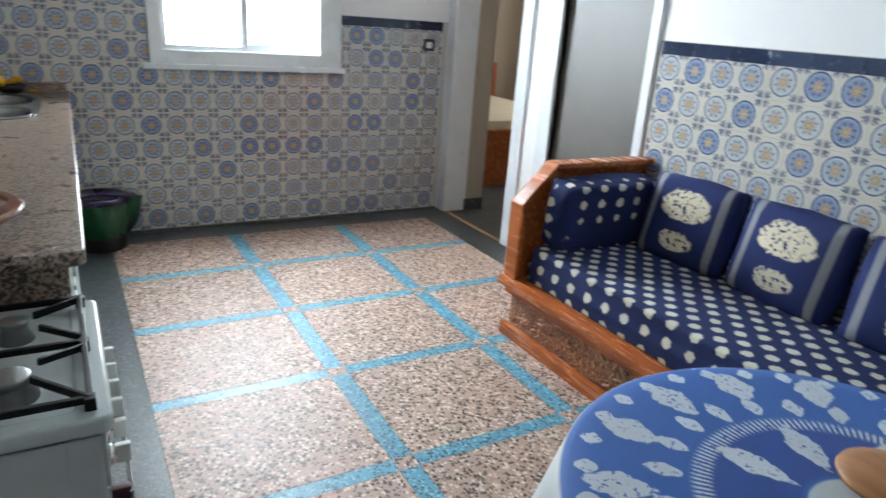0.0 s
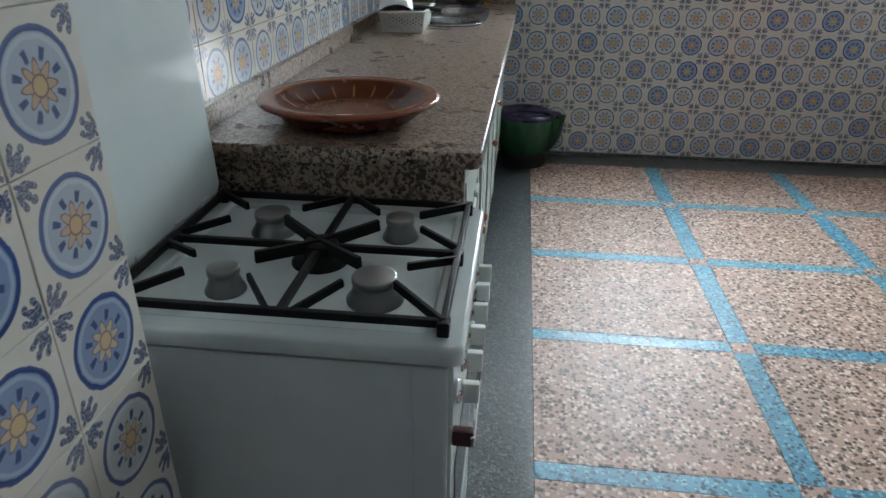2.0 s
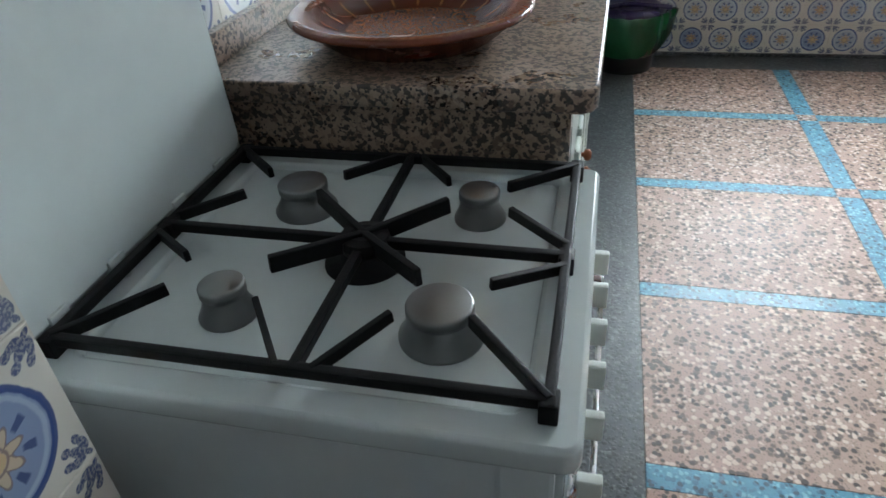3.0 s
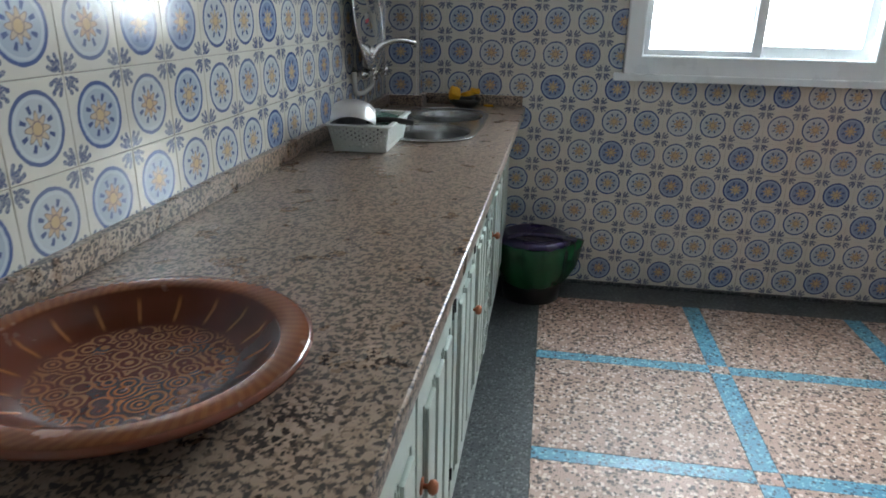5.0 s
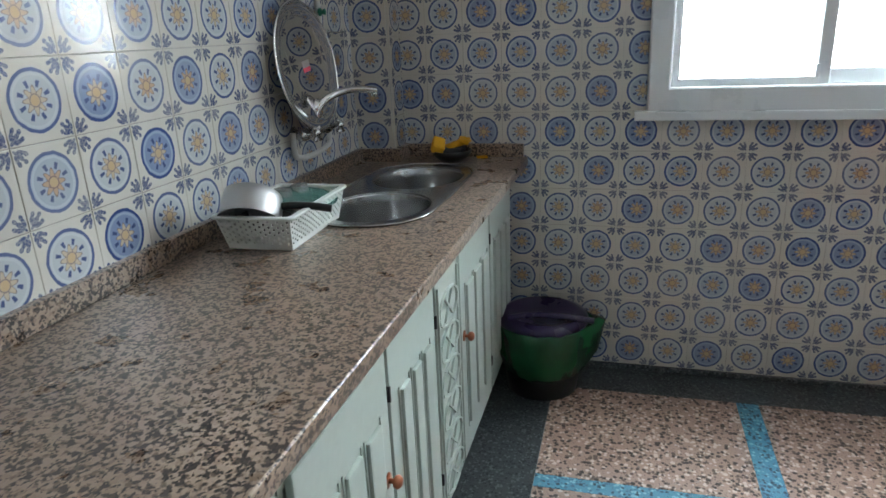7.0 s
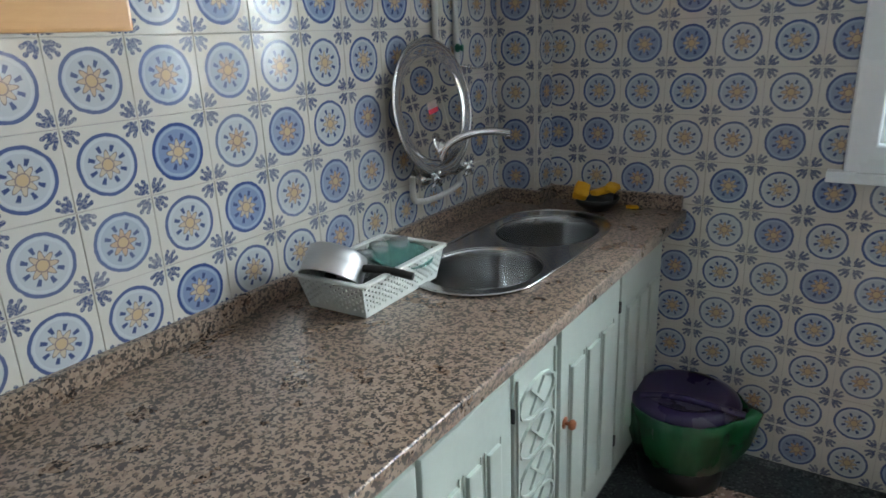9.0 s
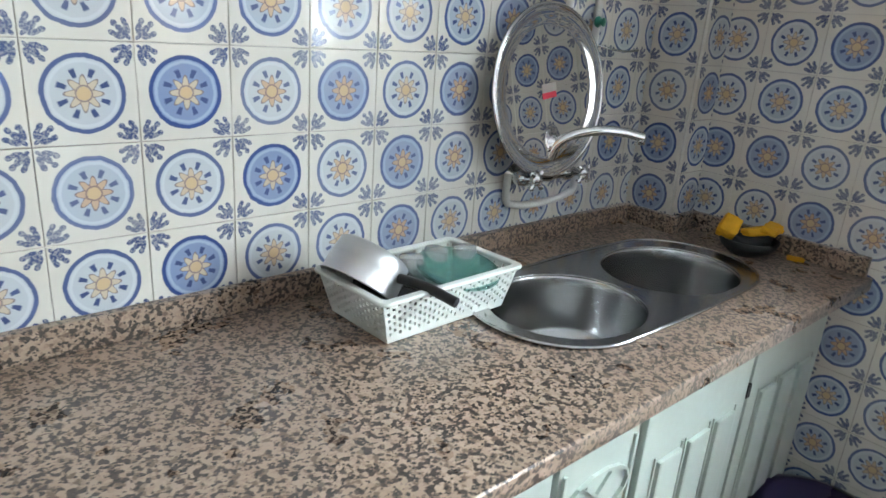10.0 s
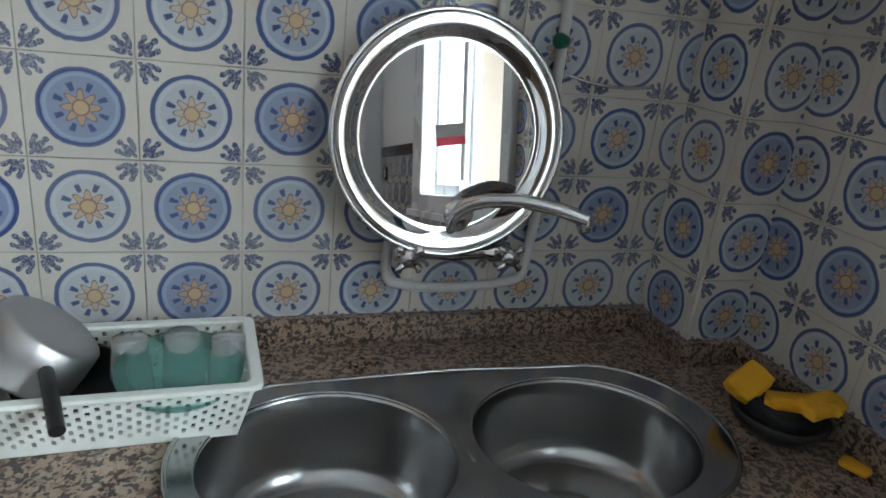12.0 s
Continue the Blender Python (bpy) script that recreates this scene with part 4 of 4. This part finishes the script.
front = box("control_panel", (SX1 - 0.031, 0.004, SZ - 0.150), (SX1 + 0.004, SW - 0.004, SZ - 0.037), ENAMEL, stove, 0.005)
for y in (0.035, 0.115, 0.19, 0.265, 0.34, 0.415):
    k = lathe("knob", [(0.0, 0.0), (0.020, 0.0), (0.019, 0.006), (0.015, 0.009), (0.013, 0.012), (0.0, 0.013)], CHROME, front, 20, Matrix.Translation((SX1 + 0.0045, y, SZ - 0.106)) @ facing("+x"))
for y in (0.035, 0.115, 0.19, 0.265, 0.34, 0.415):
    box("knob_grip", (SX1 + 0.015, y - 0.006, SZ - 0.124), (SX1 + 0.040, y + 0.006, SZ - 0.088), WHITE_PLASTIC, front, 0.003)
oven = box("oven_door", (SX1 - 0.030, 0.008, 0.20), (SX1 + 0.002, SW - 0.008, SZ - 0.156), ENAMEL, stove, 0.005)
box("window", (SX1 + 0.0025, 0.07, 0.28), (SX1 + 0.004, SW - 0.07, 0.50), OVEN_GLASS, oven, 0)
box("handle_bracket", (SX1 + 0.002, 0.018, SZ - 0.200), (SX1 + 0.035, 0.034, SZ - 0.170), DARK_RED, oven, 0.004)
box("handle_bracket", (SX1 + 0.002, SW - 0.034, SZ - 0.200), (SX1 + 0.035, SW - 0.018, SZ - 0.170), DARK_RED, oven, 0.004)
box("handle", (SX1 + 0.030, 0.012, SZ - 0.195), (SX1 + 0.038, SW - 0.012, SZ - 0.175), CHROME, oven, 0.003)
drawer = box("drawer", (SX1 - 0.030, 0.008, 0.045), (SX1 + 0.002, SW - 0.008, 0.19), ENAMEL, stove, 0.005)
box("latch", (SX1 + 0.002, 0.020, 0.14), (SX1 + 0.022, 0.050, 0.165), BLACK, drawer, 0.004)
box("badge", (SX1 - 0.060, -0.0085, SZ - 0.026), (SX1 - 0.020, -0.0062, SZ - 0.014), LABEL_GREY, stove, 0.0005)
tagged(stove, "white enamel gas stove with four burners and raised lid", "gas stove")

# ---- bin ----
bucket = empty("waste_bucket", pose(0.205, 4.395, -0.011))
lathe("pail", [(0.0, 0.0), (0.130, 0.0), (0.138, 0.01), (0.160, 0.20), (0.157, 0.20), (0.132, 0.012), (0.0, 0.008)], BLACK, bucket, 40)
bm = bmesh.new()
N = 64
prof = [(0.148, 0.095), (0.158, 0.11), (0.172, 0.18), (0.182, 0.26), (0.187, 0.30), (0.182, 0.305), (0.172, 0.29), (0.155, 0.20)]
rings = []
for j, (r, z) in enumerate(prof):
    ring = []
    for i in range(N):
        a = 2 * math.pi * i / N
        w = noise.noise(Vector((math.cos(a) * 3, math.sin(a) * 3, z * 7))) * 0.012 + 0.005 * math.sin(a * 13 + z * 20)
        flap = 0.05 * max(0, math.cos(a - 0.1)) ** 24 * (1 if j in (2, 3, 4) else 0.3)
        rr = r + w * (1 if 0 < j < 6 else 0.4) + flap
        ring.append(bm.verts.new((rr * math.cos(a), rr * math.sin(a), z + 0.5 * w)))
    rings.append(ring)
for a, b in zip(rings, rings[1:]):
    for i in range(N):
        bm.faces.new((a[i], a[(i + 1) % N], b[(i + 1) % N], b[i]))
mesh("bag", bm, GREEN_BAG, bucket, True)
lathe("lid", [(0.176, 0.296), (0.180, 0.305), (0.172, 0.322), (0.14, 0.335), (0.13, 0.332), (0.10, 0.318), (0.0, 0.312)], PURPLE, bucket, 48)
thing("grip", tube([(-0.12, -0.10, 0.335), (-0.02, -0.09, 0.352), (0.08, -0.075, 0.345), (0.20, -0.06, 0.330)], 0.012, 8), PURPLE, bucket, True)
tagged(bucket, "black bucket lined with green bag under purple lid", "bucket")

# ---- water heater, wall cabinet ----
heater = empty("water_heater", pose(-0.100, 4.395, 1.80))
lathe("tank", [(0.0, -0.055), (0.05, -0.052), (0.11, -0.035), (0.165, -0.008), (0.183, 0.0), (0.185, 0.018), (0.180, 0.022), (0.183, 0.026), (0.185, 0.60), (0.16, 0.66), (0.0, 0.69)], ENAMEL, heater, 48)
box("bracket", (-0.10, 0.15, 0.10), (0.10, 0.203, 0.16), PLASTER, heater, 0.004)
for x, y in ((-0.07, -0.02), (0.07, -0.02)):
    thing("hose", tube([(x, y, -0.03), (x, y, -0.09), (x * 1.1 - 0.02, y + 0.08, -0.19), (-0.16, 0.13, -0.14), (-0.24, 0.12, -0.06)], 0.006, 8), PIPE, heater, True)
lathe("thermostat_cap", [(0.0, -0.075), (0.03, -0.072), (0.034, -0.05), (0.034, -0.035)], BLACK, heater, 20, pose(0.05, -0.02, 0))
thing("cable", tube([(0.05, -0.03, -0.06), (0.10, 0.02, -0.12), (0.12, 0.12, -0.06)], 0.005, 8), WHITE_PLASTIC, heater, True)
tagged(heater, "white cylindrical water heater with hoses high on the wall", "water heater")
cup = empty("wall_cabinet", pose(0, 0, 0))
box("body", (XL + 0.012, 1.75, 1.524), (-0.27, 2.897, 2.25), OAK, cup, 0.003)
for a, b in ((1.752, 2.31), (2.315, 2.895)):
    box("door", (-0.2695, a, 1.516), (-0.25, b, 2.255), OAK, cup, 0.005)
tagged(cup, "honey coloured wooden wall cabinet above the worktop", "wall cabinet")

# ---- socket ----
sock = empty("wall_socket", Matrix.Translation((2.46, YB - 0.0065, 1.250)) @ facing("-y"))
thing("plate", slab([round_rect(-0.042, -0.04, 0.042, 0.04, 0.008), round_rect(-0.026, -0.024, 0.026, 0.024, 0.005)], 0.012, 0.003), BLACK, sock, at=pose(0, 0, 0.006))
box("rocker", (-0.025, -0.023, 0.0), (0.025, 0.023, 0.009), WHITE_PLASTIC, sock, 0.003)
tagged(sock, "light switch with dark frame on tiled wall", "switch")

# ---- sofa ----
sofa = empty("sofa")
SF, SB, SY0, SY1 = 1.86, 2.628, 0.25, 2.53
box("base", (SF + 0.02, SY0, 0.02), (SB, SY1 - 0.05, 0.262), CARVED, sofa, 0.004)
box("base_end", (SF + 0.03, SY1 - 0.0495, 0.02), (SB, SY1 - 0.01, 0.262), CARVED, sofa, 0.004)
box("ledge", (SF - 0.045, SY0, 0.2625), (SB, SY1 + 0.02, 0.300), WOOD, sofa, 0.010)
box("plinth_moulding", (SF - 0.015, SY0, -0.011), (SF + 0.0195, SY1 + 0.005, 0.060), WOOD, sofa, 0.008)
box("cornice", (SF - 0.005, SY0, 0.215), (SF + 0.0195, SY1 + 0.005, 0.262), WOOD, sofa, 0.007)
arm = [(SF, 0.301), (SF, 0.66), (SF + 0.175, 0.835), (SB, 0.835), (SB, 0.301)]
thing("arm", slab([arm], 0.045, 0.006), WOOD, sofa, at=Matrix.Translation((0, SY1 - 0.022, 0)) @ facing("-y"))
rim_pts = arm[:4]
bm = bmesh.new()
for (ax, az), (bx_, bz) in zip(rim_pts, rim_pts[1:]):
    p, q = Vector((ax, SY1 - 0.03, az)), Vector((bx_, SY1 - 0.03, bz))
    d = q - p
    add_box(bm, (-0.045, -0.008, -0.014), (0.045, d.length + 0.008, 0.014), 0.005, Matrix.Translation(p) @ Matrix((Vector((0, 1, 0)), d.normalized(), Vector((0, 1, 0)).cross(d.normalized()))).transposed().to_4x4())
mesh("arm_cap", bm, WOOD, sofa)


def soft(name, sx, sy, sz, material, parent, at, power=0.75, puff=0.0, seed=0):
    """A stuffed block with rounded edges."""
    bm = bmesh.new()
    bmesh.ops.create_icosphere(bm, subdivisions=5, radius=1.0)
    for v in bm.verts:
        p = v.co.copy()
        k = 1 / max(abs(p.x), abs(p.y), abs(p.z))
        p = p.lerp(p * k, power)
        p *= 1 + 0.035 * noise.noise(v.co * 2 + Vector((seed, 3, 1)))
        thin = 1 - puff * max(abs(p.y), abs(p.z)) ** 3
        v.co = Vector((p.x * sx * thin, p.y * sy, p.z * sz))
    return mesh(name, bm, material, parent, True, at)


soft("mattress", 0.365, 1.09, 0.085, FABRIC, sofa, pose(2.255, 1.385, 0.385), 0.93)
tagged(sofa, "low carved wooden sofa with navy sprigged mattress", "sofa")
tagged(soft("bolster", 0.32, 0.085, 0.17, FABRIC, None, pose(2.27, 2.385, 0.625, 6, 0, 0), 0.8, 0.1, 4), "navy sprigged bolster cushion against the sofa arm", "cushion", "sofa cushions")
for y, tw, sd in ((2.06, 4, 1), (1.56, -3, 2), (1.06, 5, 3), (0.58, 0, 5)):
    tagged(soft("cushion", 0.085, 0.235, 0.20, CUSHION, None, pose(2.50, y, 0.645, 0, 14, tw), 0.82, 0.55, sd), "navy cushion with cream flowers on the sofa", "cushion", "sofa cushions")

# ---- table ----
table = empty("round_table", pose(1.12, 0.495, 0))
lathe("top", [(0.0, 0.71), (0.48, 0.71), (0.485, 0.72), (0.485, 0.738), (0.0, 0.742)], WOOD, table, 48)
lathe("pedestal", [(0.0, 0.03), (0.20, 0.03), (0.19, 0.05), (0.06, 0.09), (0.045, 0.3), (0.06, 0.5), (0.10, 0.709), (0.0, 0.7095)], WOOD, table, 28)
for i in range(3):
    box("foot", (0.05, -0.03, -0.011), (0.30, 0.03, 0.035), WOOD, table, 0.01, pose(0, 0, 0, 0, 0, 120 * i + 20))
tagged(table, "round wooden table on a pedestal foot", "table")
bm = bmesh.new()
N = 120
prof = [(0.0, 0.7465), (0.12, 0.7465), (0.30, 0.7465), (0.44, 0.7465), (0.485, 0.746), (0.502, 0.738), (0.508, 0.72), (0.515, 0.66), (0.525, 0.58), (0.53, 0.52)]
rings = []
for r, z in prof[1:]:
    ring = []
    for i in range(N):
        a = 2 * math.pi * i / N
        w = max(0, (0.735 - z)) * 0.16 * (math.sin(a * 11 + 0.6) + 0.5 * math.sin(a * 17))
        ring.append(bm.verts.new(((r + w) * math.cos(a), (r + w) * math.sin(a), z)))
    rings.append(ring)
mid = bm.verts.new((0, 0, prof[0][1]))
for i in range(N):
    bm.faces.new((mid, rings[0][i], rings[0][(i + 1) % N]))
for a, b in zip(rings, rings[1:]):
    for i in range(N):
        bm.faces.new((a[i], a[(i + 1) % N], b[(i + 1) % N], b[i]))
cloth = mesh("tablecloth", bm, CLOTH, None, True, pose(1.12, 0.495, 0))
tagged(cloth, "blue and white damask tablecloth draped over the table", "tablecloth")
tagged(lathe("round_wooden_lid", [(0.0, 0.0), (0.085, 0.0), (0.088, 0.006), (0.085, 0.014), (0.06, 0.020), (0.0, 0.022)], MAT_WOOD, None, 40, pose(1.235, 0.545, 0.7475)), "round brown wooden mat lying on the tablecloth", "mat")

# ---- bed beyond the doorway ----
bed = empty("bed")
box("footboard", (3.0, 5.10, 0.0), (4.75, 5.16, 0.52), WOOD, bed, 0.01)
box("headboard", (3.0, 7.08, 0.0), (4.75, 7.15, 0.98), WOOD, bed, 0.01)
for x in (3.02, 4.70):
    box("side_rail", (x, 5.161, 0.15), (x + 0.03, 7.079, 0.40), WOOD, bed, 0.006)
box("mattress", (3.06, 5.165, 0.25), (4.69, 7.075, 0.60), LINEN, bed, 0.05)
for x, y in ((3.0, 5.10), (4.69, 5.10), (3.0, 7.08), (4.69, 7.08)):
    box("post", (x - 0.01, y - 0.01, -0.012), (x + 0.07, y + 0.075, 0.60), WOOD, bed, 0.008)
tagged(bed, "varnished orange wooden bed with cream bedding", "bed")

# ---- tiles ----
TILES = []
for m_ in TILE_MATS:
    bm = bmesh.new()
    h = TILE / 2 - 0.0005
    base = [bm.verts.new((sx * h, sy * h, 0)) for sx, sy in ((-1, -1), (1, -1), (1, 1), (-1, 1))]
    mid_ = [bm.verts.new((sx * h, sy * h, 0.0055)) for sx, sy in ((-1, -1), (1, -1), (1, 1), (-1, 1))]
    top_ = [bm.verts.new((sx * (h - 0.0010), sy * (h - 0.0010), 0.0068)) for sx, sy in ((-1, -1), (1, -1), (1, 1), (-1, 1))]
    for a, b in ((base, mid_), (mid_, top_)):
        for i in range(4):
            bm.faces.new((a[i], a[(i + 1) % 4], b[(i + 1) % 4], b[i]))
    bm.faces.new(top_)
    me = bpy.data.meshes.new("tile")
    bm.to_mesh(me)
    bm.free()
    me.materials.append(m_)
    TILES.append(me)

rng = random.Random(7)
Z0 = 0.091
KNOWN = {("w", 8, 0): 2, ("w", 8, 2): 2, ("w", 8, 1): 0, ("w", 8, 3): 0, ("w", 7, 1): 2, ("w", 7, 3): 2, ("w", 7, 0): 0, ("w", 7, 2): 0, ("w", 7, -1): 1, ("w", 6, 0): 2, ("w", 6, 1): 0,
         ("n", 0, 0): 2, ("n", 0, 1): 0, ("n", 0, 2): 2, ("n", 0, 3): 0, ("n", 0, 4): 2, ("n", 5, -1): 2, ("n", 5, -2): 0, ("n", 5, 0): 0, ("n", 5, 1): 1, ("n", 6, 0): 2, ("n", 6, 1): 0, ("n", 6, 2): 1}


def lay(parent, key, axis, point, cols, rows, col_at, keep=None):
    for c in cols:
        for r in rows:
            place = Vector(point(col_at + TILE * c, Z0 + TILE * r))
            if keep and not keep(col_at + TILE * c, r):
                continue
            kind = KNOWN.get((key, r, c))
            if kind is None:
                q = rng.random()
                kind = 2 if q < 0.24 else 1 if q < 0.52 else 0
            t = new("tile", TILES[kind])
            t.parent = parent
            jit = Euler((radians(rng.gauss(0, 0.22)), radians(rng.gauss(0, 0.22)), 0)).to_matrix().to_4x4()
            t.matrix_basis = Matrix.Translation(place) @ facing(axis) @ jit


def grout(name, axis, origin, x0, z0, x1, z1):
    o = thing(name, slab([rect(x0, z0, x1, z1)], 0.0035), GROUT, at=Matrix.Translation(origin) @ facing(axis) @ Matrix.Translation((0, 0, 0.002)))
    return tagged(o, "pale grout bed behind the wall tiles", "grout", kind="structure")


grout("tile_grout", "+x", (XL, 0, 0), 1.14, 0.1, 4.474, 1.735)
grout("tile_grout", "-y", (0, YB, 0), -0.39, 0.016, 0.612, 1.735)
grout("tile_grout", "-y", (0, YB, 0), 0.613, 0.016, 1.75, 1.06)
grout("tile_grout", "-y", (0, YB, 0), 1.751, 0.016, 2.615, 1.415)
grout("tile_grout", "-x", (XR, 0, 0), -2.54, 0.016, 0.9, 1.415)
grout("tile_grout", "+x", (-0.327, 0, 0), -0.9, 0.016, 1.135, 1.735)
grout("tile_grout", "+x", (-0.392, 0, 0), 4.477, 0.9, 4.599, 1.735)
grout("tile_grout", "-y", (0, 4.476, 0), -0.549, 0.9, -0.392, 1.735)
lay(wall_west, "w", "+x", lambda a, z: (XL + 0.002, a, z), range(-12, 10), range(6, 11), 3.133)
lay(wall_north, "n", "-y", lambda a, z: (a, YB - 0.002, z), range(-6, 14), range(0, 11), 0.545,
    lambda x, r: r <= (10 if x < 0.56 else 6 if x < 1.72 else 8))
lay(wall_east, "e", "-x", lambda a, z: (XR - 0.002, a, z), range(-16, 1), range(2, 9), 2.455)
lay(wall_stub, "s", "+x", lambda a, z: (-0.325, a, z + 0.016), range(-8, 1), range(0, 11), 1.058)
lay(wall_pier, "p", "-y", lambda a, z: (a, 4.474, z), range(0, 1), range(6, 11), -0.468)
lay(wall_pier, "q", "+x", lambda a, z: (-0.390, a, z), range(0, 1), range(6, 11), 4.5435)


def edge_band(parent, axis, point, a0, a1, z0, z1, step=0.20):
    bm = bmesh.new()
    add_box(bm, (-step / 2 + 0.001, -(z1 - z0) / 2, 0), (step / 2 - 0.001, (z1 - z0) / 2, 0.0075), 0.0015)
    me = bpy.data.meshes.new("border_tile")
    bm.to_mesh(me)
    bm.free()
    me.materials.append(BAND)
    n = int((a1 - a0) / step)
    for i in range(n):
        t = new("border_tile", me)
        t.parent = parent
        t.matrix_basis = Matrix.Translation(point(a0 + step * (i + 0.5), (z0 + z1) / 2)) @ facing(axis)


edge_band(wall_west, "+x", lambda a, z: (XL + 0.003, a, z), 1.27, 4.475, 1.669, 1.734)
edge_band(wall_north, "-y", lambda a, z: (a, YB - 0.003, z), -0.39, 0.567, 1.669, 1.734, 0.1594)
edge_band(wall_north, "-y", lambda a, z: (a, YB - 0.003, z), 1.77, 2.612, 1.352, 1.412)
edge_band(wall_east, "-x", lambda a, z: (XR - 0.003, a, z), -0.4, 2.54, 1.352, 1.412, 0.195)
edge_band(wall_pier, "-y", lambda a, z: (a, 4.473, z), -0.546, -0.386, 1.669, 1.734, 0.157)
edge_band(wall_pier, "+x", lambda a, z: (-0.389, a, z), 4.468, 4.597, 1.669, 1.734, 0.128)
tagged(box("trim", (XL + 0.001, 1.2, 1.736), (XL + 0.016, 4.474, 1.750), PLASTER, bevel=0.004), "white plaster bead above the tile border", "trim", kind="structure")
tagged(box("trim", (-0.388, YB - 0.016, 1.736), (0.565, YB - 0.001, 1.750), PLASTER, bevel=0.004), "white plaster bead above the tile border", "trim", kind="structure")
tagged(box("baseboard", (0.06, YB - 0.022, -0.011), (2.6, YB - 0.0055, 0.018), GREY, bevel=0.003), "dark grey skirting under the wall tiles", "baseboard", kind="structure")

# ---- floor pieces ----
XS = [0.252, 0.975, 1.70, 2.40]
YS = [4.385, 3.785, 3.125, 2.465, 1.80, 1.14, 0.48, -0.18, -0.84]


def floor_piece(name, x0, y0, x1, y1, material, top=0.0):
    h = 0.0008
    return box(name, (x0 + h, y0 + h, -0.0119), (x1 - h, y1 - h, top), material, floor, 0)


SX, SY = 0.039, 0.032
for i in range(3):
    for j in range(len(YS) - 1):
        x0 = XS[i] + (SX if i else 0)
        x1 = XS[i + 1] - (SX if i < 2 else 0)
        y1 = YS[j] - (SY if j else 0)
        y0 = YS[j + 1] + SY
        floor_piece("floor_panel", x0, y0, x1, y1, PINK)
for x in XS[1:3]:
    for j in range(len(YS) - 1):
        floor_piece("floor_strip", x - SX, YS[j + 1] + SY, x + SX, YS[j] - (SY if j else 0), BLUE)
    for y in YS[1:-1]:
        floor_piece("floor_square", x - SX, y - SY, x + SX, y + SY, PINK)
for y in YS[1:-1]:
    for i in range(3):
        floor_piece("floor_strip", XS[i] + (SX if i else 0), y - SY, XS[i + 1] - (SX if i < 2 else 0), y + SY, BLUE)
floor_piece("floor_border", XL + 0.02, YF, XS[0], YB, GREY)
floor_piece("floor_border", XS[0], YS[0], XS[3], YB, GREY)
floor_piece("floor_border", XS[3], YF, XR + 0.3, YB, GREY)
